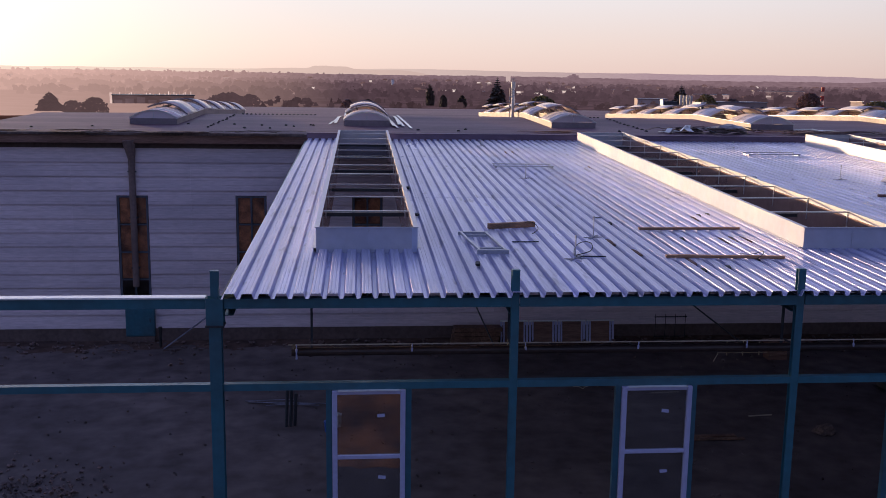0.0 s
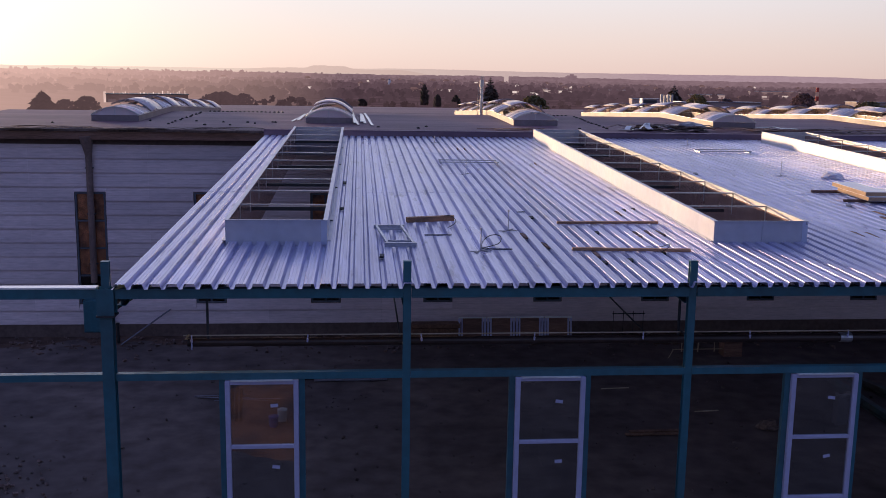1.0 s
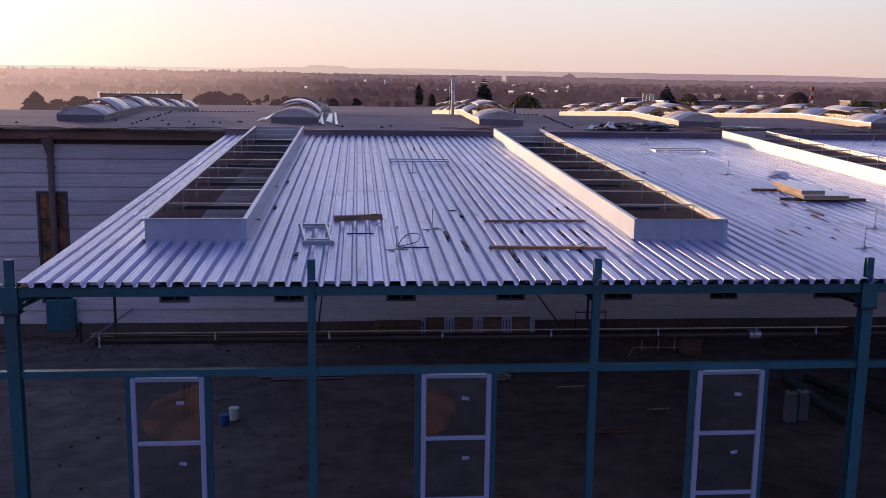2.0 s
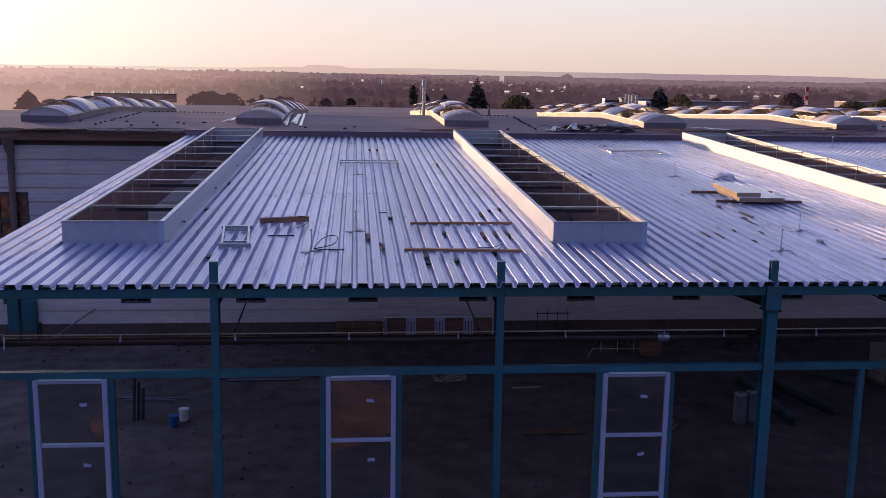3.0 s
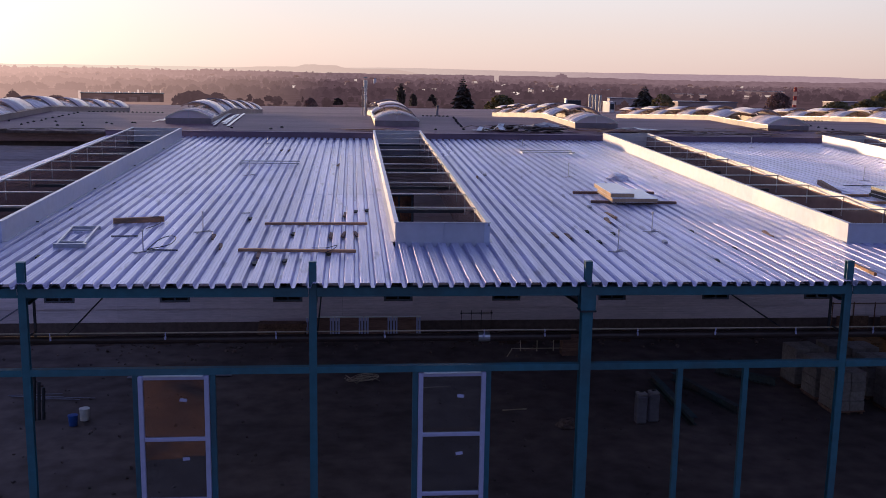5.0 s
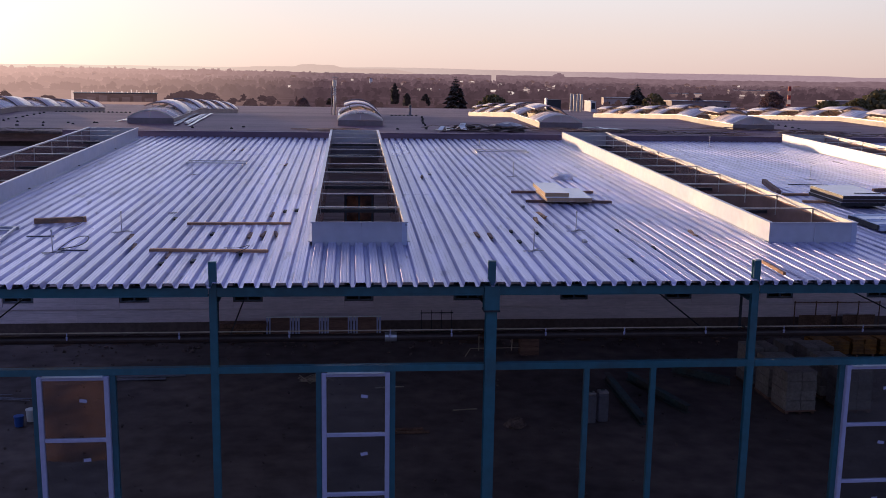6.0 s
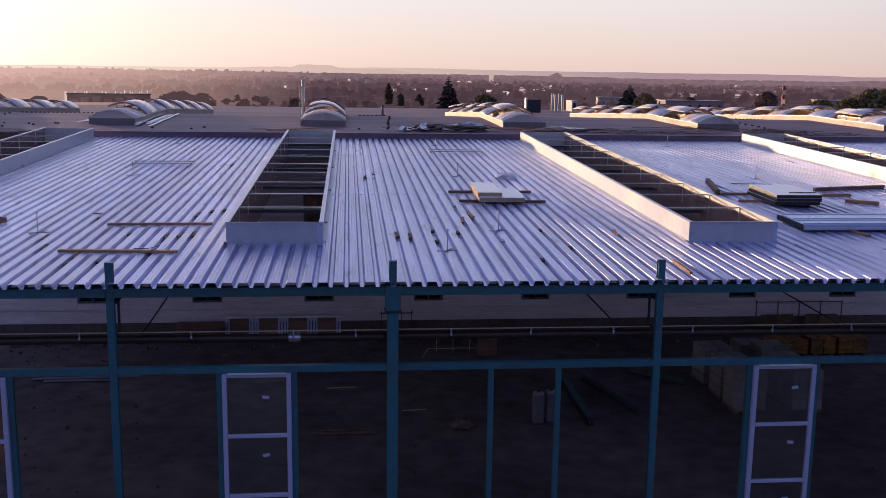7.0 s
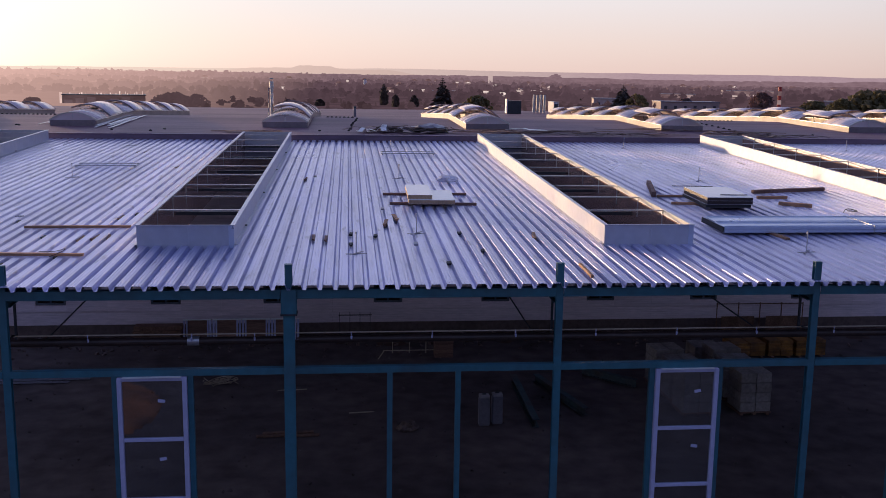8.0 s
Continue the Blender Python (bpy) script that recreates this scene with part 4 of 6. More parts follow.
t = thing("roof_mast", "short grey vent pipe with a cowl on the far roof", "vent pipe", pose(14.6, 66.6, old_roof_z(66.6)))
bm = bmesh.new()
tube(bm, (0, 0, -0.02), (0, 0, 0.6), 0.09, 10)
part("pipe", bm, FLASH, t)
bm = bmesh.new()
tube(bm, (0, 0, 0.6), (0, 0, 0.74), 0.13, 10, 0.08)
part("cowl", bm, DARKSTEEL, t)


# ---- things on the new deck ----
def on_deck(x, y, dz=0.0, rz=0.0):
    return pose(x, y, deck_z(y) + dz) @ pose(0, 0, 0, math.degrees(math.atan(SLOPE)), 0, 0) @ pose(0, 0, 0, 0, 0, rz)


def plank(name, a, b, w, h, material, label, dz=0.0, category="timber"):
    a, b = Vector(a), Vector(b)
    d = b - a
    bm = bmesh.new()
    L = d.length
    box(bm, -L / 2, L / 2, -w / 2, w / 2, 0, h)
    bmesh.ops.subdivide_edges(bm, edges=[e for e in bm.edges if abs(e.verts[0].co.x - e.verts[1].co.x) > 0.1], cuts=5)
    for v in bm.verts:
        v.co.z += 0.006 * noise.noise(Vector((v.co.x * 2, a.x, a.y)))
        v.co.y += 0.008 * noise.noise(Vector((v.co.x * 1.3, a.y, a.x)))
    o = part(name, bm, material, bevel=0.006)
    tagged(o, label, category)
    c = (a + b) / 2
    o.matrix_basis = on_deck(c.x, c.y, dz, math.degrees(math.atan2(d.y, d.x)))
    return o


plank("timber_batten", (6.56, 21.8), (8.93, 21.84), 0.08, 0.05, TIMBER, "sawn timber batten lying across the deck ribs")
plank("timber_batten", (6.27, 18.9), (8.64, 18.76), 0.09, 0.055, TIMBER, "sawn timber batten with a cable over it, lying across the ribs")
plank("timber_beam", (3.13, 21.9), (4.22, 22.18), 0.12, 0.12, TIMBER, "short thick timber beam lying on the deck")
plank("timber_batten", (18.55, 17.67), (18.53, 16.61), 0.06, 0.06, TIMBER, "short sunlit timber piece near the deck edge")


def cable(name, pts, r, label, material=BLACK):
    cu = bpy.data.curves.new(name, "CURVE")
    cu.dimensions, cu.bevel_depth, cu.bevel_resolution = "3D", r, 1
    sp = cu.splines.new("NURBS")
    sp.points.add(len(pts) - 1)
    for p, q in zip(sp.points, pts):
        p.co = (q[0], q[1], deck_z(q[1]) + q[2], 1)
    sp.use_endpoint_u, sp.order_u = True, 3
    cu.materials.append(material)
    return tagged(new(name, cu), label, "cable")


cable("cable", [(7.75, 18.85, 0.075), (7.95, 18.8, 0.08), (8.1, 18.85, 0.08), (8.28, 18.95, 0.13), (8.2, 18.75, 0.07), (8.0, 18.65, 0.01)], 0.007, "black cable looped over a batten")
cable("cable_loop", [(4.46, 19.0, 0.01), (4.5, 19.35, 0.06), (4.7, 19.65, 0.16), (4.95, 19.65, 0.16), (4.9, 19.3, 0.06), (4.65, 19.1, 0.03), (4.46, 19.0, 0.02)], 0.009, "loop of dark stiff cable on the deck")
cable("cable", [(4.0, 21.2, 0.02), (4.2, 21.5, 0.04), (4.25, 21.9, 0.08), (4.12, 22.15, 0.14), (3.98, 22.0, 0.13)], 0.008, "dark cable hanging over a timber beam")
plank("steel_bar", (4.48, 18.98), (5.07, 18.92), 0.025, 0.025, DARKSTEEL, "short dark steel bar on the deck", 0.0, "steel bar")
plank("steel_bar", (3.43, 20.37), (4.0, 20.37), 0.025, 0.025, DARKSTEEL, "short dark steel bar on the deck", 0.0, "steel bar")
plank("steel_bar", (5.87, 23.3), (6.08, 23.33), 0.04, 0.015, DARKSTEEL, "small dark steel offcut on the deck", 0.0, "steel bar")


def anchor(x, y, h=0.42):
    t = thing("roof_anchor", "thin steel fall-arrest anchor with a cross-shaped foot on the deck", "roof anchor", on_deck(x, y), "roof anchors")
    bm = bmesh.new()
    tube(bm, (0, 0, 0.02), (0, 0, h), 0.012, 8)
    rod = part("rod", bm, ZINC, t)
    for rz in (8, 52):
        boxpart("foot_bar", -0.22, 0.22, -0.025, 0.025, 0.004 if rz == 8 else 0.012, 0.011 if rz == 8 else 0.02, FLASH, t, m=pose(0, 0, 0, 0, 0, rz))
    bm = bmesh.new()
    tube(bm, (0, 0, h), (0, 0, h + 0.05), 0.022, 8)
    part("eye_head", bm, ZINC, rod)


for x, y in ((4.42, 18.78), (5.29, 20.9), (5.41, 30.25), (14.1, 18.84), (15.51, 21.02), (15.62, 30.33), (23.83, 18.8), (25.49, 29.93), (35.7, 29.8), (25.87, 40.1), (35.66, 39.56), (5.2, 39.9), (15.8, 39.9)):
    anchor(x, y, 0.24 if 39.8 < y < 40 else 0.42)


def rail_rack(x0, x1, y):
    t = thing("rail_rack", "pair of galvanised rails with crosspieces lying on the deck", "steel rack", on_deck((x0 + x1) / 2, y))
    h = (x1 - x0) / 2
    for yy in (-0.3, 0.3):
        boxpart("rail", -h, h, yy - 0.016, yy + 0.016, 0.05, 0.085, ZINC, t)
    n = 2
    for i in range(n):
        xx = -h + 0.05 + (2 * h - 0.1) * i / (n - 1)
        boxpart("crosspiece", xx - 0.02, xx + 0.02, -0.32, 0.32, 0.0, 0.049, ZINC, t)


rail_rack(4.8, 6.82, 33.15)
rail_rack(15.3, 17.4, 37.35)


def steel_frame():
    t = thing("trestle_frame", "galvanised steel trestle frame lying on the deck", "steel frame", on_deck(2.78, 20.2))
    for (a, b), w in ((((-0.17, -0.88), (-0.35, 0.93)), 0.045), (((0.35, -0.88), (0.19, 0.93)), 0.045)):
        d = Vector((b[0] - a[0], b[1] - a[1], 0))
        m = pose((a[0] + b[0]) / 2, (a[1] + b[1]) / 2, 0, 0, 0, math.degrees(math.atan2(d.y, d.x)))
        boxpart("long_rail", -d.length / 2, d.length / 2, -w / 2, w / 2, 0.03, 0.08, ZINC, t, m=m)
    boxpart("end_channel", -0.23, 0.41, -0.97, -0.91, 0, 0.08, ZINC, t)
    boxpart("end_channel", -0.41, 0.25, 0.95, 1.01, 0, 0.08, ZINC, t)
    for i, yy in enumerate((-0.6, 0.7)):
        s = -0.09 * yy
        boxpart("rung", -0.24 + s, 0.25 + s, yy - 0.02, yy + 0.02, 0.02, 0.06, ZINC, t)


steel_frame()


def panel_stack():
    t = plank("timber_batten", (14.96, 26.78), (17.37, 26.8), 0.1, 0.07, DARKWOOD, "dark timber bearer under the panel offcuts")
    t = plank("timber_batten", (15.08, 25.12), (17.44, 25.02), 0.1, 0.07, DARKWOOD, "dark timber bearer under the panel offcuts")
    for (x0, x1, y0, y1, dz, rz) in ((15.6, 16.85, 24.75, 26.55, 0.076, -1.5), (15.58, 16.24, 24.9, 26.85, 0.19, -1)):
        c = ((x0 + x1) / 2, (y0 + y1) / 2)
        o = thing("panel_offcut", "white insulated panel offcut with brownish core lying on bearers", "insulated panel", on_deck(c[0], c[1], dz, rz), "panel offcuts")
        a, b = (x1 - x0) / 2, (y1 - y0) / 2
        boxpart("core", -a + 0.004, a - 0.004, -b, b, 0.006, 0.104, FOAM, o, "brownish foam core")
        boxpart("top_skin", -a, a, -b, b, 0.105, 0.112, WHITEPANEL, o)
        boxpart("bottom_skin", -a, a, -b, b, 0.0, 0.005, WHITEPANEL, o)
    crumpled("plastic_bag", 17.15, 29.9, deck_z(29.9), 0.32, 0.25, 0.13, 5, FILM, "crumpled pale plastic film on the deck", "plastic film")


panel_stack()


def panel_pile():
    for a, b in (((22.98, 26.52), (25.3, 26.4)), ((22.98, 25.22), (25.0, 24.95))):
        plank("timber_batten", a, b, 0.08, 0.07, TIMBER, "timber bearer under the panel pile")
    for k in range(3):
        o = thing("wall_panel", "insulated wall panel with white skins and dark edges in a pile on bearers", "insulated panel", on_deck(24.25 + 0.02 * (k % 2), 25.2 - 0.04 * (k % 3), 0.075 + 0.1 * k, -1), "piled wall panels")
        boxpart("core", -0.63, 0.63, -0.99, 0.99, 0.005, 0.087, (BLACK, DARKPIPE, DARKPIPE)[k], o, "dark panel edge")
        boxpart("top_skin", -0.64, 0.64, -1.0, 1.0, 0.088, 0.094, WHITEPANEL, o)
        boxpart("bottom_skin", -0.64, 0.64, -1.0, 1.0, 0.0, 0.004, FLASH, o)
    plank("steel_bar", (24.1, 24.5), (24.85, 24.48), 0.03, 0.02, DARKSTEEL, "thin dark steel bar on the panel pile", 0.372, "steel bar")
    plank("timber_beam", (26.19, 27.24), (28.76, 27.86), 0.12, 0.11, DARKWOOD, "weathered timber beam lying on the deck")
    plank("timber_beam", (25.92, 26.25), (26.83, 26.26), 0.12, 0.08, TIMBER, "short timber beam beside the panel pile")
    plank("timber_beam", (26.07, 25.13), (26.82, 24.65), 0.12, 0.1, TIMBER, "short brown timber beam on the deck")
    plank("timber_beam", (23.5, 29.0), (22.88, 26.5), 0.13, 0.15, DARKWOOD, "thick weathered timber beam on the deck")
    plank("timber_batten", (23.9, 21.0), (24.05, 20.15), 0.1, 0.05, TIMBER, "timber batten under the profile bundle")
    plank("timber_batten", (26.9, 21.2), (27.0, 20.5), 0.1, 0.05, TIMBER, "timber batten under the profile bundle")
    cable("cable_tangle", [(27.3, 23.8, 0.02), (27.5, 24.1, 0.1), (27.75, 23.8, 0.04), (27.45, 23.6, 0.08), (27.4, 24.0, 0.03), (27.8, 24.0, 0.02)], 0.012, "small tangle of dark cable on the deck")
    plank("steel_bar", (24.19, 28.75), (25.48, 28.65), 0.03, 0.025, DARKSTEEL, "thin dark steel bar on the deck", 0.0, "steel bar")
    t = thing("profile_bundle", "strapped bundle of bluish white sheet-metal profiles on battens", "metal profiles", on_deck(27.6, 21.5, 0.055, 0.3))
    for k, (y0, y1, z0, z1) in enumerate(((-0.74, -0.02, 0, 0.066), (0.0, 0.72, 0, 0.066), (-0.73, -0.1, 0.071, 0.14), (-0.08, 0.72, 0.071, 0.14))):
        bm = bmesh.new()
        x0 = -4.85 + 0.05 * (k % 2)
        box(bm, x0, 4.75, y0, y1, z0, z1)
        for yy in (y0 + 0.06, y1 - 0.12):
            box(bm, x0 + 0.02, 4.75, yy, yy + 0.06, z1 - 0.002, z1 + 0.022)
        part("profile", bm, PROFILE, t, bevel=0.006)
    # black plate paints the shade inside the profiles' open ends
    boxpart("end_cap", -4.875, -4.865, -0.7, 0.7, 0.004, 0.13, BLACK, t, "black plate in place of the dark open ends")
    for xx in (-1.15, 2.2):
        boxpart("strap", xx, xx + 0.025, -0.755, 0.745, -0.004, 0.166, ZINC, t, "steel strap")


panel_pile()


def offcuts():
    rng = random.Random(21)
    spots = ((12.66, 30.4, 1), (12.94, 30.65, 3), (13.05, 20.75, 1), (13.32, 20.63, 1), (13.88, 21.18, 0), (13.88, 19.99, 0), (14.43, 20.95, 0), (16.66, 21.25, 0), (16.05, 18.1, 0),
             (16.88, 19.29, 0), (18.36, 20.82, 2), (14.76, 24.38, 3), (15.3, 19.77, 3), (14.73, 22.5, 2), (15.03, 23.25, 2), (5.86, 37.88, 1), (6.14, 37.91, 1), (8.1, 33.29, 1), (6.23, 22.77, 0),
             (5.63, 20.49, 1), (5.9, 19.48, 1), (6.67, 18.66, 1), (7.2, 18.14, 0), (8.34, 23.34, 1), (8.09, 20.68, 1), (8.37, 20.81, 1), (8.66, 20.81, 1), (8.97, 24.01, 0), (7.25, 20.88, 0),
             (8.07, 18.81, 0), (2.55, 18.54, 0), (6.69, 17.9, 0), (8.64, 23.84, 0), (1.75, 24.0, 0), (1.8, 28.5, 0))
    for x, y, kind in spots:
        x0 = DECK_X0 + SHEAR * (y - FRONT) + 0.01
        x = x0 + round((x - x0) / PITCH) * PITCH
        L = (0.74 if kind == 2 else 0.56) if kind in (1, 2) else 0.18
        bm = bmesh.new()
        hw, hh = (0.034, 0.038) if kind == 1 else (0.045, 0.055) if kind == 2 else (0.042, 0.05)
        box(bm, -hw, hw, -L / 2, L / 2, 0, hh)
        bmesh.ops.subdivide_edges(bm, edges=bm.edges[:], cuts=2)
        for v in bm.verts:
            v.co += 0.02 * Vector((noise.noise(v.co * 9 + Vector((x, y, 0))), noise.noise(v.co * 7 + Vector((y, x, 3))), noise.noise(v.co * 8)))
        m = (BLACK, DARKWOOD, TIMBER, WRAP)[kind]
        o = part(("rubber_offcut", "wood_offcut", "wood_offcut", "foil_scrap")[kind], bm, m)
        tagged(o, ("small black rubber offcut in a deck trough", "dark wood offcut lying in a deck trough", "pale wood offcut lying in a deck trough", "crumpled foil scrap on the deck")[kind],
               ("offcut", "offcut", "offcut", "scrap")[kind], "scraps on the deck")
        o.matrix_basis = on_deck(x, y, -0.05 if kind in (1, 2) else -0.004 if kind == 3 else -0.062, rng.uniform(-9, 9))


offcuts()


# ---- things under the roof and in the yard ----
def window_frames():
    for k in range(4):
        t = thing("leaning_window_frame", "new pale grey window frame leaning on the old wall's foot", "window frame", pose(6.6 + 1.31 * k, WALL - 0.95, 0.08, -8, 0, 0), "leaning window frames")
        for a, b in ((0, 0.09), (0.13, 0.2), (1.06, 1.13), (1.17, 1.26)):
            boxpart("stile", a, b, 0, 0.08, 0.02, 0.95, PVC, t, bevel=0.01)
        boxpart("head", 0.0, 1.26, -0.005, 0.085, 0.953, 1.02, WHITEPANEL, t, bevel=0.01)
        boxpart("backing_board", 0.205, 1.055, 0.035, 0.04, 0.03, 0.95, DARKWOOD, t)
    t = thing("rebar_rack", "black steel rack of upright bars near the old wall", "steel rack", pose(13.58, 42.2, 0.05))
    for z in (0.3, 1.2):
        boxpart("bar", 0, 1.5, -0.02, 0.02, z, z + 0.04, BLACK, t)
    for k in range(4):
        bm = bmesh.new()
        tube(bm, (0.05 + 0.46 * k, 0, 0), (0.05 + 0.46 * k, 0, 1.35), 0.014, 6)
        part("upright", bm, BLACK, t)
    t = thing("timber_stack", "brown stack of boards by the old wall", "timber stack", pose(4.35, 42.4, 0.05))
    for k in range(4):
        boxpart("board", 0.05 * k, 2.1 + 0.06 * k, -0.3, 0.3, 0.02 + 0.2 * k, 0.2 + 0.2 * k, COPPERED, t, bevel=0.01)


window_frames()


def buckets():
    for x, y, r, h, m, lab in ((-0.5, 32.1, 0.17, 0.42, WHITEPL, "white plastic bucket on the earth floor"), (-0.75, 31.6, 0.16, 0.36, BLUEPL, "blue plastic bucket on the earth floor")):
        t = thing("bucket", lab, "bucket", pose(x, y, 0.08), "buckets")
        bm = bmesh.new()
        tube(bm, (0, 0, 0), (0, 0, h), r * 0.85, 16, r)
        part("pail", bm, m, t)
        bm = bmesh.new()
        tube(bm, (0, 0, h - 0.03), (0, 0, h + 0.004), r + 0.012, 16)
        part("rim", bm, m, t)


buckets()
t = thing("steel_rack", "dark upright bundle of steel props on the earth floor", "steel props", pose(-2.2, 32.2, 0.05))
for k in range(3):
    bm = bmesh.new()
    tube(bm, (0.14 * k, 0.05 * k, 0), (0.14 * k + 0.05, 0.1, 1.55 - 0.2 * k), 0.055, 8)
    part("prop", bm, DARKSTEEL, t)


def block_pallets():
    for x, y, rows, rz in ((26.85, 33.15, 4, 3), (26.9, 34.7, 4, 1), (26.8, 36.3, 4, 4), (28.95, 33.1, 4, 2), (29.0, 34.7, 4, -2), (29.1, 36.3, 4, 3), (29.0, 37.9, 3, 0)):
        t = thing("block_pallet", "pallet of grey building blocks in torn foil on the earth floor", "block pallet", pose(x - 0.35, y - 1.25, 0.06, 0, 0, rz), "block pallets")
        for k in (-0.5, 0, 0.5):
            boxpart("skid", k - 0.06, k + 0.06, -0.55, 0.55, 0, 0.1, DARKWOOD, t)
        boxpart("pallet_top", -0.6, 0.6, -0.6, 0.6, 0.1, 0.14, DARKWOOD, t)
        for r in range(rows):
            for c in range(2):
                boxpart("block", -0.58 + 0.59 * c, -0.01 + 0.59 * c, -0.56 + 0.03 * (r % 2), 0.55, 0.142 + 0.36 * r, 0.142 + 0.36 * r + 0.35, BLOCKWORK, t, bevel=0.015)


block_pallets()


def formwork_stack():
    """Yellow formwork boards in packs on bearers."""
    rng = random.Random(91)
    for px, n, w in ((30.75, 5, 1.45), (32.3, 6, 1.15), (33.55, 6, 1.4)):
        t = thing("formwork_pack", "pack of worn yellow formwork boards near the old wall", "formwork pack", pose(px, 38.5, 0.06, 0, 0, 2), "formwork packs")
        for x0 in (0.15, w - 0.25):
            boxpart("bearer", x0, x0 + 0.1, -0.1, 1.4, 0, 0.08, DARKWOOD, t)
        for k in range(n):
            for c in range(2):
                a = 0.03 * rng.random() + c * w / 2
                boxpart("board", a, a + w / 2 - 0.03, -0.05 * rng.random(), 1.3, 0.083 + 0.115 * k, 0.19 + 0.115 * k, YELLOW, t, bevel=0.008)


formwork_stack()
for k, (a, b) in enumerate((((20.5, 35.6), (20.4, 30.4)), ((21.4, 35.6), (22.4, 31.5)), ((23.5, 36.5), (25.2, 34.6)))):
    a, b = Vector(a), Vector(b)
    t = thing("stored_girder", "teal steel girder in a dimmed colour, lying on the earth floor", "steel girder", pose((a.x + b.x) / 2, (a.y + b.y) / 2, 0.12, 0, 0, math.degrees(math.atan2(b.y - a.y, b.x - a.x))), "stored girders")
    L = (b - a).length / 2
    boxpart("bottom_flange", -L, L, -0.12, 0.12, 0, 0.02, SHADED_TEAL, t)
    boxpart("web", -L, L, -0.008, 0.008, 0.021, 0.28, SHADED_TEAL, t)
    boxpart("top_flange", -L, L, -0.12, 0.12, 0.281, 0.3, SHADED_TEAL, t)
crumpled("plastic_bag", 15.98, 30.6, 0.1, 0.36, 0.3, 0.2, 12, TORN, "crumpled dark plastic bag on the earth floor", "plastic bag")
t = thing("barrier_frame", "thin pale steel barrier standing on splayed legs", "barrier", pose(15.5, 39.4, 0.06))
boxpart("bar", 0, 2.25, 0, 0.025, 0.3, 0.325, CONDUIT, t)
for k in range(3):
    boxpart("upright", 0.38 + 0.72 * k, 0.41 + 0.72 * k, -0.03, -0.002, 0.2, 0.85, CONDUIT, t)
for x0, x1 in ((0.04, -0.22), (2.2, 2.46)):
    bm = bmesh.new()
    tube(bm, (x0, 0.01, 0.31), (x1, -0.2, 0.0), 0.016, 6)
    part("leg", bm, CONDUIT, t)
t = thing("timber_crate", "grey-brown closed timber crate on the earth floor", "crate", pose(18.1, 39.5, 0.06))
for k in range(4):
    boxpart("side_board", -0.4, 0.4, -0.3, -0.275, 0.02 + 0.2 * k, 0.2 + 0.2 * k, DARKWOOD, t)
    boxpart("side_board", -0.4, 0.4, 0.275, 0.3, 0.02 + 0.2 * k, 0.2 + 0.2 * k, DARKWOOD, t)
for x0 in (-0.4, 0.375):
    boxpart("end_board", x0, x0 + 0.025, -0.272, 0.272, 0.02, 0.8, DARKWOOD, t)
boxpart("lid", -0.42, 0.42, -0.32, 0.32, 0.803, 0.83, DARKWOOD, t)


def canisters():
    for x, y in ((18.66, 30.95), (19.14, 31.1)):
        t = thing("canister", "tall grey plastic canister with a pale lid on the earth floor", "canister", pose(x, y, 0.06), "canisters")
        boxpart("body", -0.19, 0.19, -0.17, 0.17, 0, 1.0, FLASH, t, bevel=0.04)
        boxpart("lid", -0.18, 0.18, -0.16, 0.16, 1.005, 1.1, WRAP, t, "pale lid", bevel=0.03)
        boxpart("grip", -0.07, 0.07, -0.02, 0.02, 1.102, 1.14, DARKSTEEL, t, "dark grip")


canisters()
t = thing("scaffold_rack", "rusty steel scaffold rack standing before the old wall", "steel rack", pose(31.4, 42.4, 0.05))
for z in (0.35, 1.5):
    boxpart("rail", 0, 4.3, -0.02, 0.02, z, z + 0.04, COPPERED, t)
for k in range(5):
    boxpart("upright", 1.06 * k, 1.06 * k + 0.04, -0.065, -0.022, 0, 1.6, COPPERED, t)
for k in range(2):
    boxpart("panel", 0.3 + 2.2 * k, 1.9 + 2.2 * k, 0.022, 0.05, 0.1, 0.9, COPPERED, t, "rusty sheet panel")
t = thing("bollard", "thin black post beside the old wall", "post", pose(-8.3, 42.3, 0.05))
bm = bmesh.new()
tube(bm, (0, 0, 0), (0, 0, 0.85), 0.06, 10)
part("shaft", bm, BLACK, t)
bm = bmesh.new()
tube(bm, (0, 0, 0.85), (0, 0, 0.92), 0.075, 10)
part("cap", bm, BLACK, t)
bm = bmesh.new()
tube(bm, (-8.1, 41.9, 0.1), (-6.2, 43.2, 1.35), 0.035, 8)
o = part("leaning_pole", bm, FLASH)
tagged(o, "thin grey pole leaning on the old wall", "pole")


def litter():
    rng = random.Random(33)
    bm = bmesh.new()
    for i in range(700):
        x, y = rng.uniform(-14, 36), rng.uniform(18, 42.5)
        s = rng.uniform(0.02, 0.06)
        vs = box(bm, -s, s, -s * 0.7, s * 0.7, -s * 0.4, s * 0.5, pose(x, y, 0.08, rng.uniform(0, 60), rng.uniform(0, 60), rng.uniform(0, 180)))
    o = part("rubble", bm, EARTH)
    tagged(o, "scattered stones and rubble on the earth floor", "rubble", kind="stuff")


litter()


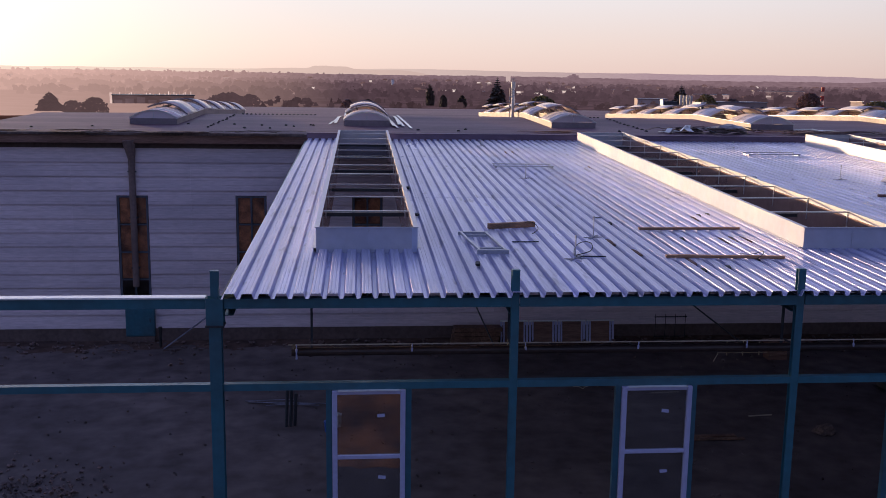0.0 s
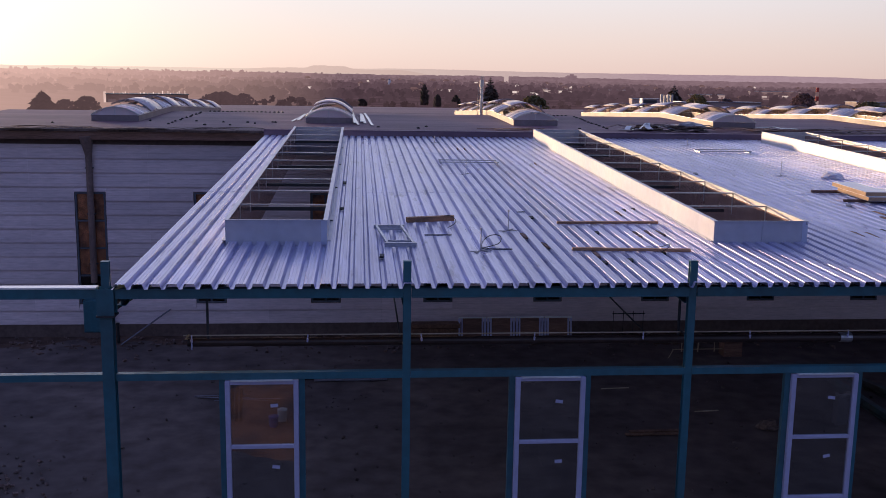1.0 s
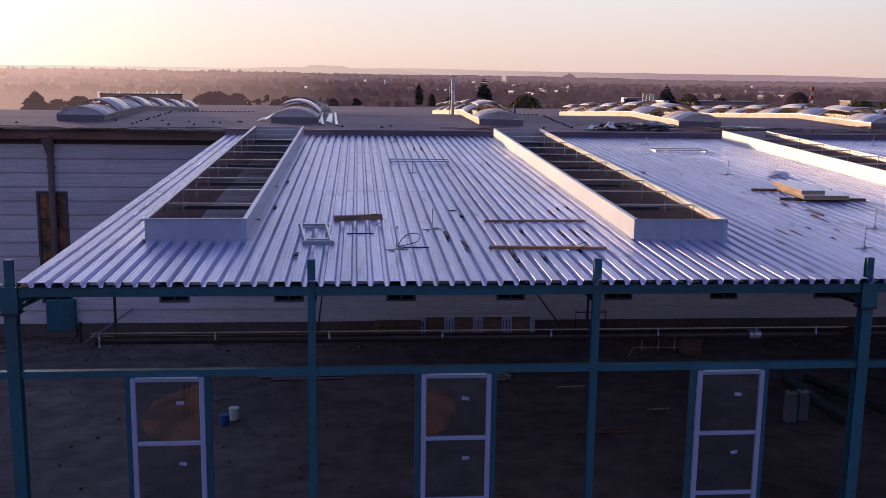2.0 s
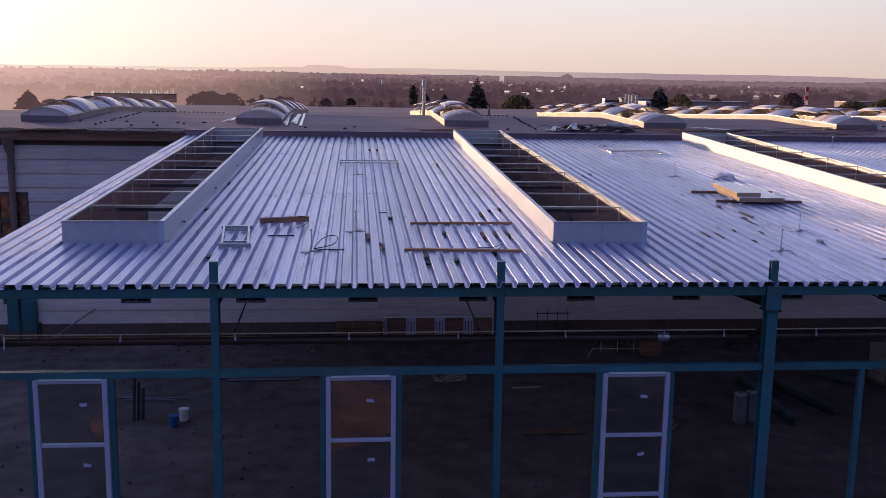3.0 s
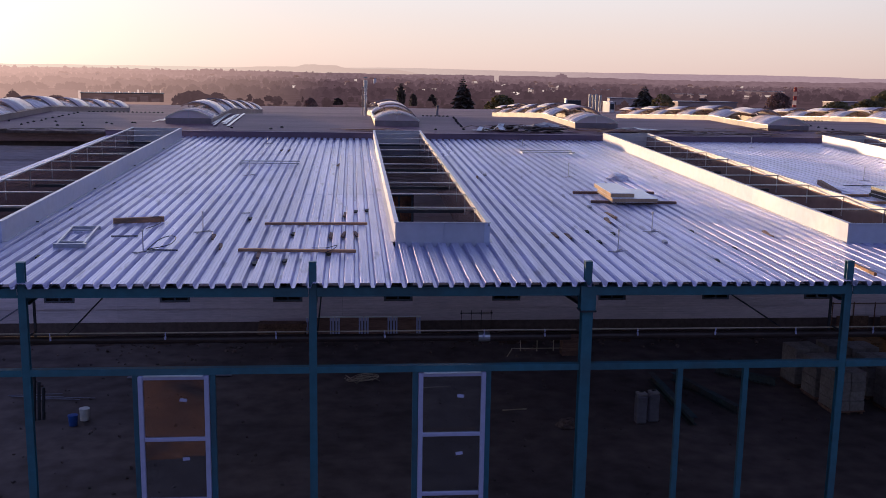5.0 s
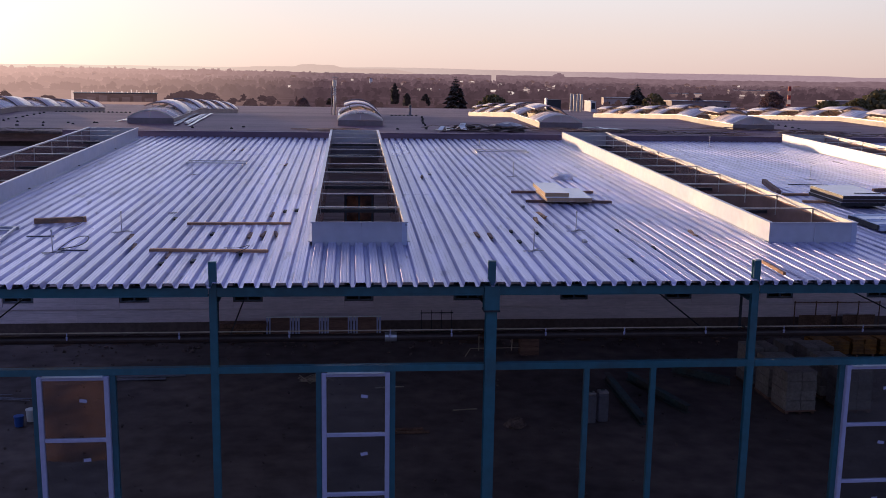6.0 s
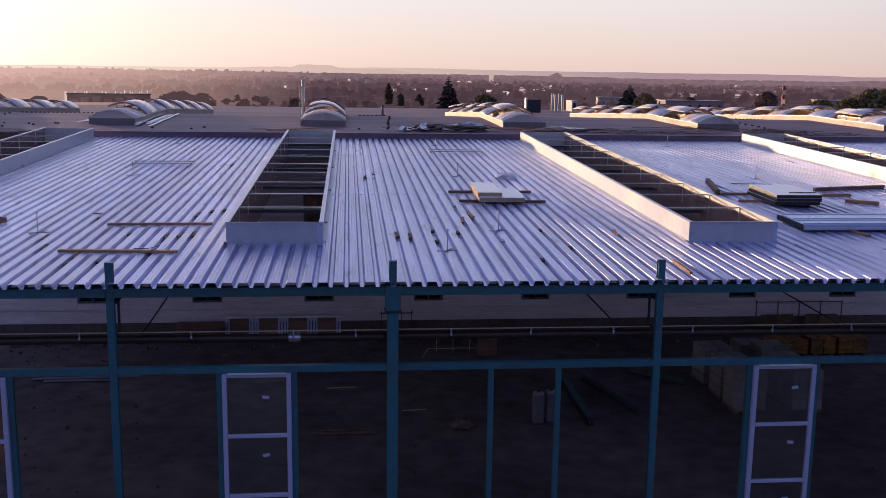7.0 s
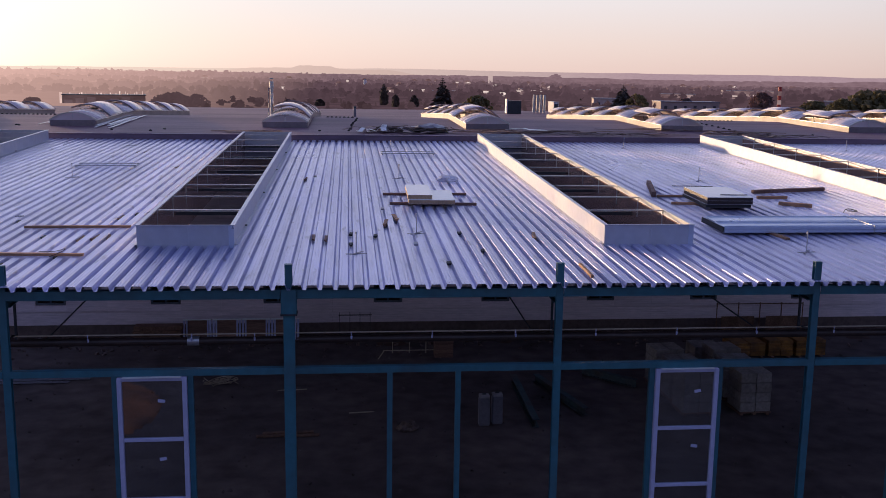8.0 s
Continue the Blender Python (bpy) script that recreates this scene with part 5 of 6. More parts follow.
def rubble_mound():
    rng = random.Random(51)
    bm = bmesh.new()
    for i in range(900):
        x, y = rng.gauss(-9.6, 1.6), rng.gauss(25.6, 1.7)
        s = rng.uniform(0.02, 0.075)
        h = 0.35 * math.exp(-((x + 9.6) ** 2 + (y - 25.6) ** 2) / 4.5)
        box(bm, -s, s, -s * 0.7, s * 0.7, -s * 0.5, s * 0.5, pose(x, y, 0.07 + h * rng.random(), rng.uniform(0, 60), rng.uniform(0, 60), rng.uniform(0, 180)))
    o = part("brick_rubble", bm, RUBBLE)
    tagged(o, "low spread of reddish brick rubble on the bare earth", "rubble", kind="stuff")


rubble_mound()


def floor_clutter():
    rng = random.Random(61)
    for k in range(5):
        pts = [(9.0 + rng.uniform(-0.8, 0.8), 36.1 + rng.uniform(-0.6, 0.6), rng.uniform(0.06, 0.35)) for _ in range(9)]
        cu = bpy.data.curves.new("wire_tangle", "CURVE")
        cu.dimensions, cu.bevel_depth, cu.bevel_resolution = "3D", 0.012, 0
        sp = cu.splines.new("NURBS")
        sp.points.add(len(pts) - 1)
        for p, q in zip(sp.points, pts):
            p.co = (*q, 1)
        sp.use_endpoint_u, sp.order_u = True, 3
        cu.materials.append(CONDUIT)
        tagged(new("wire_tangle", cu), "pale tangled wire lying on the earth floor", "wire", "wire tangles")
    for a, b, m, lab in (((-0.1, 36.8), (3.9, 36.95), FLASH, "long grey board lying on the earth floor"), ((0.4, 36.5), (3.2, 36.55), FLASH, "long grey board lying on the earth floor"),
                         ((10.9, 30.2), (13.0, 30.2), COPPERED, "rusty red board lying on the earth floor"), ((11.1, 30.45), (12.8, 30.5), COPPERED, "rusty red board lying on the earth floor"),
                         ((11.3, 35.0), (12.4, 35.1), CONDUIT, "thin pale lath lying on the earth floor"), ((14.0, 32.3), (14.9, 32.4), CONDUIT, "thin pale lath lying on the earth floor")):
        L = math.hypot(b[0] - a[0], b[1] - a[1]) / 2
        w = 0.02 if m is CONDUIT else 0.1
        bm = bmesh.new()
        box(bm, -L, L, -w, w, 0, 0.035)
        o = part("floor_board", bm, m, bevel=0.005)
        tagged(o, lab, "board", "boards on the floor")
        o.matrix_basis = pose((a[0] + b[0]) / 2, (a[1] + b[1]) / 2, 0.095, 0, 0, math.degrees(math.atan2(b[1] - a[1], b[0] - a[0])))
    for k in range(6):
        bm = bmesh.new()
        L = rng.uniform(0.4, 1.1)
        tube(bm, (-L, 0, 0), (L, 0, 0.02), 0.018, 6)
        o = part("steel_rod", bm, FLASH)
        tagged(o, "thin grey steel rod lying on the earth floor", "steel rod", "loose rods")
        o.matrix_basis = pose(-2.0 + rng.uniform(-1.0, 1.0), 34.4 + rng.uniform(-0.4, 0.4), 0.11 + 0.01 * k, 0, 0, rng.uniform(-18, 18))


floor_clutter()


def earth_bank():
    """Loose brown soil thrown up along the foot of the old wall."""
    bm = bmesh.new()
    nx, ny = 260, 10
    rows = []
    for j in range(ny + 1):
        row = []
        for i in range(nx + 1):
            x, y = ROOF_L + 62 * i / nx, 40.9 + 2.36 * j / ny
            lump = noise.noise(Vector((x * 0.8, y, 0))) + 0.6 * noise.noise(Vector((x * 3, y * 3, 2)))
            row.append(bm.verts.new((x, y, -0.02 + 0.13 * (j / ny) ** 0.7 + 0.09 * lump * math.sin(math.pi * (0.1 + 0.8 * j / ny)))))
        rows.append(row)
    for r0, r1 in zip(rows, rows[1:]):
        for i in range(nx):
            bm.faces.new((r0[i], r0[i + 1], r1[i + 1], r1[i]))
    o = part("earth_bank", bm, BANK, smooth=True)
    tagged(o, "loose brown soil along the old wall's foot", "soil", kind="structure")
    rng = random.Random(14)
    bm = bmesh.new()
    for i in range(520):
        x, y = rng.uniform(-15, 38), 43.0 - abs(rng.gauss(0, 1.3))
        s = rng.uniform(0.03, 0.1)
        box(bm, -s, s, -s * 0.6, s * 0.6, -s * 0.4, s * 0.4, pose(x, y, 0.1 + 0.03 * max(0, y - 41), rng.uniform(0, 40), rng.uniform(0, 40), rng.uniform(0, 180)))
    o = part("wall_rubble", bm, RUBBLE)
    tagged(o, "reddish brick rubble strewn along the old wall's foot", "rubble", kind="stuff")


BANK = mat("brown_soil", (0.125, 0.078, 0.062), 0.95, 0, 2.0, 0.35, 0.4, (0.075, 0.05, 0.043), 0.4, 8, spec=0.1)
earth_bank()


def sand_heap():
    # unseen heap, added so that the panes mirror an orange patch
    bm = bmesh.new()
    bmesh.ops.create_grid(bm, x_segments=50, y_segments=40, size=1)
    for v in bm.verts:
        r = math.hypot(v.co.x, v.co.y)
        h = max(0, 1 - r) * 1.5 * (1 + 0.3 * noise.noise(v.co * 3)) + 0.05 * noise.noise(v.co * 9)
        v.co = (1.8 + v.co.x * 5.6, -0.4 + v.co.y * 4.7, 0.08 + h if r < 1 else -0.3)
    o = part("sand_heap", bm, SAND, smooth=True)
    tagged(o, "unseen low heap of orange sand, added for the panes to mirror", "sand heap")


sand_heap()


# ---- distance: woods, houses, hills ----
def blob_arrays():
    bm = bmesh.new()
    bmesh.ops.create_icosphere(bm, subdivisions=1, radius=1)
    v = np.array([tuple(q.co) for q in bm.verts])
    f = np.array([[q.index for q in face.verts] for face in bm.faces])
    bm.free()
    return v, f


BV, BF = blob_arrays()


# haze painted into these emission shades, paler the farther off
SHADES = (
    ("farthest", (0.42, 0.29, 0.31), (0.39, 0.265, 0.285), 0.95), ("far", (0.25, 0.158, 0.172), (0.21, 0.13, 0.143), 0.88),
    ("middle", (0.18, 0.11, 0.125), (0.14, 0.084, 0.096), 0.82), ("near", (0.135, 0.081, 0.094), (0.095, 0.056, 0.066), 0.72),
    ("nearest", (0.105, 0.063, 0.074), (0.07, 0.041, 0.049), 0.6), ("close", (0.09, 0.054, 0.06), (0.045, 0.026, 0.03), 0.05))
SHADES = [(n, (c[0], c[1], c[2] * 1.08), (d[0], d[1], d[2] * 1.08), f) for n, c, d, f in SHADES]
PAINTED_HAZE = [glow("air_%s" % n, c, d, 1.0, f, False, (1.0, 0.78, 0.64) if n == "farthest" else None, 0.6 if n == "farthest" else 0.82) for n, c, d, f in SHADES]
TABLE_HAZE = glow("air_table_hill", (0.37, 0.25, 0.27), (0.34, 0.228, 0.248), 1.0, 0.92, False, (1.0, 0.74, 0.62), 0.62)
# tree crowns glow, with haze painted into their colours by distance
GLOW_CROWNS = [glow("crowns_%s" % n, tuple(0.92 * v for v in c), tuple(0.74 * v for v in d), 1.0, f * 0.93, True) for n, c, d, f in SHADES[1:]]


def woods(name, n, d0, d1, seed, material, label, hmin=5, hmax=11, spread=34, clumps=7):
    rng = np.random.default_rng(seed)
    V, F, off = [], [], 0
    for i in range(n):
        a = math.radians(rng.uniform(-spread + 5, spread + 5))
        d = d0 + (d1 - d0) * rng.random() ** 0.8
        x, y = 7 + d * math.sin(a), d * math.cos(a)
        if noise.noise(Vector((x / 150, y / 55, seed))) + 0.5 * noise.noise(Vector((x / 40, y / 25, seed))) < -0.05:
            continue
        deg = math.degrees(math.atan2(x - 6, y))
        if d < 560 and (-40 < deg < -7.5 or 24.4 < deg < 26.6):
            continue
        h, z0 = rng.uniform(hmin, hmax), rise(x, y)
        slim = rng.random() < 0.12
        r = h * (0.16 if slim else rng.uniform(0.35, 0.6))
        for k in range(clumps):
            if k == 0:
                s, c = r * 0.78, np.array((x, y, z0 + h * 0.5))
                squash = 0.5 * h / (r * 0.78) * 0.9
            else:
                v = rng.normal(size=3)
                v *= 0.85 / np.linalg.norm(v)
                s = r * rng.uniform(0.2, 0.42)
                c, squash = np.array((x + v[0] * r, y + v[1] * r, z0 + max(s, h * (0.52 + 0.45 * v[2])))), 0.85
            V.append(c + BV * np.array((s, s, s * squash)) * rng.uniform(0.7, 1.2, (len(BV), 1)))
            F.append(BF + off)
            off += len(BV)
    V, F = np.concatenate(V), np.concatenate(F)
    me = bpy.data.meshes.new(name)
    me.from_pydata(V.tolist(), [], F.tolist())
    me.materials.append(material)
    tagged(new(name, me), label, "woods", kind="stuff")


# all these woods give off their painted haze shade
woods("near_woods", 420, 300, 440, 2, GLOW_CROWNS[4], "dusky trees and bushes beyond the hall", 1.6, 3.8, clumps=14)
woods("backdrop_close_woods", 1300, 440, 690, 3, GLOW_CROWNS[3], "dusky belts of trees across the valley", 2.4, 6.0, clumps=16)
woods("backdrop_valley_woods", 2300, 690, 1100, 4, GLOW_CROWNS[2], "dusky belts of trees across the valley", 2.8, 7.0, clumps=11)
woods("backdrop_town_woods", 2900, 1100, 1650, 5, GLOW_CROWNS[1], "dusky woods and gardens in the evening air", 3.5, 8.4, clumps=7)
woods("backdrop_rise_woods", 3000, 1650, 2450, 6, GLOW_CROWNS[0], "dusky woods on the rise in the evening air", 5, 10, clumps=5)
woods("backdrop_hill_woods", 1300, 2450, 3250, 7, GLOW_CROWNS[0], "woods on the far rise in the evening air", 8, 15, clumps=4)


def bearing(deg, d):
    """Place at distance d, deg to the right of the facade's normal."""
    a = math.radians(deg)
    return 6 + d * math.sin(a), d * math.cos(a)


def tree(deg, d, h, w, material, seed, label):
    x, y = bearing(deg, d)
    rng = np.random.default_rng(seed)
    t = thing("tree", label, "tree", pose(x, y, rise(x, y)), "single trees")
    bm = bmesh.new()
    tube(bm, (0, 0, -0.5), (0, 0, h * 0.6), w * 0.05, 8, w * 0.02)
    for k in range(5):
        a = k * 1.3
        tube(bm, (0, 0, h * (0.25 + 0.06 * k)), (w * 0.3 * math.cos(a), w * 0.3 * math.sin(a), h * (0.4 + 0.08 * k)), w * 0.02, 5, 0.02)
    part("trunk", bm, BARK if deg > -5 else GLOW_CROWNS[4], t)
    V, F, off = [], [], 0
    for k in range(420):
        a, u = rng.uniform(0, math.tau), rng.uniform(0.18, 1)
        rr = w / 2 * math.sin(math.pi * min(1, 0.12 + 0.85 * u)) ** 0.6 * rng.uniform(0.4, 1.0)
        s = w * rng.uniform(0.022, 0.055)
        V.append(np.array((rr * math.cos(a), rr * math.sin(a), h * u - s)) + BV * s * rng.uniform(0.5, 1.4, (len(BV), 1)))
        F.append(BF + off)
        off += len(BV)
    me = bpy.data.meshes.new("crown")
    me.from_pydata(np.concatenate(V).tolist(), [], np.concatenate(F).tolist())
    # far and sunward crowns glow in painted haze instead of leaf colour
    me.materials.append(GLOW_CROWNS[4] if d < 500 and deg < -5 else material if d < 500 else GLOW_CROWNS[3] if d < 700 else GLOW_CROWNS[2])
    piece("crown", me, t)


def conifer(deg, d, h, w, seed, label="dark conifer with drooping branches", slim=False):
    x, y = bearing(deg, d)
    rng = random.Random(seed)
    t = thing("conifer", label, "tree", pose(x, y, 0), "single conifers")
    bm = bmesh.new()
    tube(bm, (0, 0, -0.5), (0, 0, h * 0.97), w * 0.05, 8, 0.03)
    part("trunk", bm, BARK if deg > -5 else GLOW_CROWNS[4], t)
    bm = bmesh.new()
    levels = 22
    for i in range(levels):
        u = i / (levels - 1)
        z = h * (0.06 + 0.92 * u if not slim else 1.06 * u - 0.08)
        r = w / 2 * ((1 - u) ** 0.8 if not slim else math.sin(math.pi * (0.22 + 0.74 * u)) ** 0.6)
        for k in range(11):
            a = rng.uniform(0, math.tau)
            L = max(0.15, r * rng.uniform(0.55, 1.15))
            dx, dy = math.cos(a), math.sin(a)
            wd = L * 0.3 + 0.1
            p0 = (0, 0, z + 0.1 * h / levels)
            p1 = (dx * L * 0.6 - dy * wd, dy * L * 0.6 + dx * wd, z - L * 0.05 + (L * 0.25 if slim else 0))
            p2 = (dx * L, dy * L, z - L * 0.28 + (L * 0.6 if slim else 0))
            p3 = (dx * L * 0.6 + dy * wd, dy * L * 0.6 - dx * wd, z - L * 0.05 + (L * 0.25 if slim else 0))
            p4 = (dx * L * 0.55, dy * L * 0.55, z - L * 0.35)
            q = [bm.verts.new(p) for p in (p0, p1, p2, p3, p4)]
            for f in ((0, 1, 2), (0, 2, 3), (4, 2, 1), (4, 3, 2)):
                bm.faces.new([q[j] for j in f])
    # sunward needles glow in painted haze too
    part("needles", bm, CONIFER if deg > -5 else GLOW_CROWNS[4], t)


conifer(7.13, 320, 12.8, 10.8, 2)
conifer(17.55, 309, 11.1, 13.4, 3)
conifer(-17.70, 330, 6.4, 13.1, 4)
conifer(3.44, 400, 9.3, 4.2, 5, "slim dark cypress-like conifer", True)
conifer(4.17, 380, 5.6, 3.6, 6, "slim dark cypress-like conifer", True)
conifer(5.27, 380, 5.4, 3.9, 7, "slim dark cypress-like conifer", True)
conifer(-0.20, 380, 3.4, 4.4, 8, "slim dark cypress-like conifer", True)
tree(9.45, 260, 7.8, 9.7, FOLIAGE_GREEN, 9, "broad low green tree behind the hall")
tree(18.69, 250, 8.9, 7.3, FOLIAGE_GREEN, 10, "broad green tree behind the hall")
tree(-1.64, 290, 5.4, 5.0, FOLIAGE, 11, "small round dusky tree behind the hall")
tree(-8.32, 330, 6.4, 14.5, FOLIAGE_GREEN, 12, "dusky green tree behind the hall")
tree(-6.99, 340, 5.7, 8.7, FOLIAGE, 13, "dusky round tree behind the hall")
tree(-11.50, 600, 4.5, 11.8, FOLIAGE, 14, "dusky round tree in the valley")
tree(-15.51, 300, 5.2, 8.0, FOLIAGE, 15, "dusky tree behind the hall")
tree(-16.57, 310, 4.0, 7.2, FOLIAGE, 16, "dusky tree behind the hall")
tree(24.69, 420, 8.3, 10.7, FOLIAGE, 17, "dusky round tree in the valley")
tree(30.83, 310, 10.5, 23.4, FOLIAGE_GREEN, 18, "broad green tree behind the far roof")
tree(27.83, 300, 7.2, 12.2, FOLIAGE_GREEN, 19, "green tree behind the far roof")
tree(29.32, 280, 8.2, 9.7, FOLIAGE_GREEN, 20, "green tree behind the far roof")
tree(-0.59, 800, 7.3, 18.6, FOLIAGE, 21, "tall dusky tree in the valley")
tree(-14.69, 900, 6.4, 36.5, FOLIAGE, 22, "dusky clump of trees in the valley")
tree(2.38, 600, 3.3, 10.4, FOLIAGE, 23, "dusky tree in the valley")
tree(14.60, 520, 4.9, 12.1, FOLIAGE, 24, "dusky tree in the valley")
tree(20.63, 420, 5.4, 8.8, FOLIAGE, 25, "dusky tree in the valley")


# far walls, panels and roofs glow, with haze painted into the emission
FAR_WALL = glow("far_house_wall_glow", (0.36, 0.25, 0.25), (0.15, 0.09, 0.1), 1.0, 0.5)
HALL_PANEL = glow("hall_panel_glow", (0.13, 0.085, 0.1), (0.08, 0.05, 0.062), 1.0, 0.04)
# sunlight and glints on far buildings, painted as emission
PAINTED_GLINT = glow("painted_sunlit_wall", (0.85, 0.7, 0.66), (0.55, 0.42, 0.4), 1.0, 0.5)
FAR_ROOF = glow("far_house_roof_glow", (0.2, 0.115, 0.12), (0.1, 0.055, 0.06), 1.0, 0.7)


def house(deg, d, w, l, h, rz, seed, flat=False):
    x, y = bearing(deg, d)
    t = thing("far_hall" if flat else "house", ("long dark flat-roofed hall with painted glints on small skylights" if d < 410 else "long flat-roofed pale hall far off in the valley") if flat else "small far house with a tiled pitched roof", "building", pose(x, y, rise(x, y) - 0.5, 0, 0, rz), "valley halls" if flat else "valley houses")
    dark = flat and d < 410
    boxpart("wall", -w / 2, w / 2, -l / 2, l / 2, 0, h, PAINTED_HAZE[5] if dark else FAR_WALL if d > 500 else HOUSEWALL, t)
    if flat:
        boxpart("roof", -w / 2 - 0.3, w / 2 + 0.3, -l / 2 - 0.3, l / 2 + 0.3, h + 0.01, h + 0.3, DARKSTEEL if dark else FLASH, t)
        if dark:
            for i in range(26):
                xx = -w * 0.46 + w * 0.92 * i / 25 + (i * 37 % 5) * 0.12
                if i in (2, 7, 8, 13):
                    continue
                # two in three skylights glow as a painted glint
                boxpart("skylight", xx, xx + 0.22 + 0.1 * (i % 3), -5 + i % 4, -4.4 + i % 4, h + 0.31, h + 0.75 + 0.28 * (i * 7 % 4) / 3 + (0.5 if i > 15 and i % 2 else 0), PAINTED_GLINT if i % 3 else FAR_ROOF, t, "small skylight, most with a painted glint")
            for i in range(7):
                xx = -w * 0.48 + w * 0.138 * i
                boxpart("bay_panel", xx, xx + w * 0.1, -l / 2 - 0.12, -l / 2 - 0.01, h * 0.1, h * (0.6 + 0.12 * (i % 3)), HALL_PANEL, t, "dull wall panel")
            # the pier's sunlight is painted as emission
            boxpart("corner_pier", -w / 2 - 0.9, -w / 2 - 0.02, -l / 2 - 0.2, -l / 2 + 1.5, 0, h + 1.0, PAINTED_GLINT, t, "corner pier with sunlight painted on")
    else:
        bm = bmesh.new()
        extrude_profile(bm, [(-w / 2 - 0.5, h - 0.2), (w / 2 + 0.5, h - 0.2), (0, h + w * 0.38)], -l / 2 - 0.4, l / 2 + 0.4)
        # some roofs glow as a painted glint
        part("roof", bm, PAINTED_GLINT if seed % 9 == 4 and deg > 2 else FAR_ROOF, t, "roof with a painted glint" if seed % 9 == 4 and deg > 2 else "")
    n = max(2, int(w / 4))
    for i in range(0 if dark else n):
        xx = -w / 2 + w * (i + 0.5) / n
        boxpart("window", xx - 0.6, xx + 0.6, -l / 2 - 0.06, -l / 2 - 0.01, h * 0.35, h * 0.65, FAR_ROOF if d > 500 else DARKSTEEL, t)


rng = random.Random(77)
for i in range(14):
    house(rng.uniform(-20, 32), rng.uniform(600, 860), rng.uniform(5, 8), rng.uniform(5, 7), rng.uniform(1.2, 2.0), rng.uniform(-60, 60), i)
for i in range(26):
    house(rng.uniform(-20, 32), rng.uniform(1080, 1130), rng.uniform(4, 7), rng.uniform(4, 6), rng.uniform(3.5, 4.6), rng.uniform(-60, 60), i)
for i in range(34):
    house(rng.uniform(-20, 32), rng.uniform(1600, 1660), rng.uniform(5, 9), rng.uniform(5, 8), rng.uniform(5, 7), rng.uniform(-60, 60), i)
for deg, d, w, h in ((-12.15, 400, 30, 4.3), (-17.28, 800, 70, -2.9), (3.21, 1120, 19, 2.0), (20.63, 420, 24, 4.2), (11.33, 860, 20, 4.1), (14.60, 840, 24, 4.5), (6.03, 850, 30, 1.5), (28.05, 500, 15, 4.1), (23.37, 840, 39, 5.6), (-1.90, 840, 29, -1.0), (19.69, 700, 24, 3.8), (16.21, 450, 13, 4.4)):
    house(deg, d, w, 14, h, rng.uniform(-15, 15) if d > 410 else -deg, 0, True)



def bright_building(deg, d, w, z0, z1):
    """A far hall whose front glows with painted sunlight between the trees."""
    x, y = bearing(deg, d)
    t = thing("far_building", "small bright building far off between the trees", "building", pose(x, y, rise(x, y) - 0.5, 0, 0, -deg), "bright far buildings")
    boxpart("wall", -w / 2, w / 2, 0, 6, 0, z0, FAR_WALL, t)
    boxpart("painted_lit_front", -w * 0.45, w * 0.2, -0.3, -0.05, z0 * 0.72, z0, PAINTED_GLINT, t, "front with sunlight painted on")
    boxpart("roof", -w / 2 - 0.3, w / 2 + 0.3, -0.5, 6.3, z0 + 0.02, z0 + (z1 - z0) * 0.5, PAINTED_GLINT if w < 5 else FAR_ROOF, t)


for deg, d, w, z0, z1 in ((3.3, 640, 6, 4.6, 5.4), (4.6, 660, 2.2, 4.2, 4.8), (5.2, 690, 2.6, 4.3, 4.9), (6.9, 1500, 8, 6.5, 7.5), (7.5, 1540, 7, 6.5, 7.5), (8.9, 700, 8.6, 4.0, 4.6),
                          (10.8, 720, 4.2, 4.3, 5.0), (11.6, 730, 3.6, 4.2, 4.8), (12.1, 700, 2.4, 4.0, 4.6), (12.8, 760, 5.5, 4.2, 4.8), (13.6, 900, 2.5, 4.6, 5.2), (16.2, 880, 2.2, 4.6, 5.2),
                          (22.9, 700, 5.0, 3.7, 4.2), (24.0, 720, 6.0, 3.9, 4.5), (28.4, 520, 5.2, 4.0, 4.6), (-2.9, 760, 2.0, 4.0, 4.6), (0.6, 1250, 5.0, 7.5, 8.4)):
    bright_building(deg, d, w, z0, z1)

# a red and white chimney, a pale mast and the far blocks
x, y = bearing(25.45, 500)
t = thing("tall_chimney", "red and white banded factory chimney far off", "chimney", pose(x, y, 0))
for k in range(5):
    bm = bmesh.new()
    tube(bm, (0, 0, 2.08 * k - 0.3), (0, 0, 2.08 * k + 1.77), 0.98 - 0.05 * k, 12, 0.93 - 0.05 * k)
    part("band", bm, FAR_WALL if k % 2 else RED, t)
x, y = bearing(1.72, 880)
t = thing("pale_silo", "slim pale silo tower far off", "silo", pose(x, y, 0))
bm = bmesh.new()
tube(bm, (0, 0, 0), (0, 0, 9.5), 1.4, 12)
part("shaft", bm, WHITEPANEL, t)
bm = bmesh.new()
tube(bm, (0, 0, 9.5), (0, 0, 10.3), 1.4, 12, 0.4)
part("cap", bm, FLASH, t)
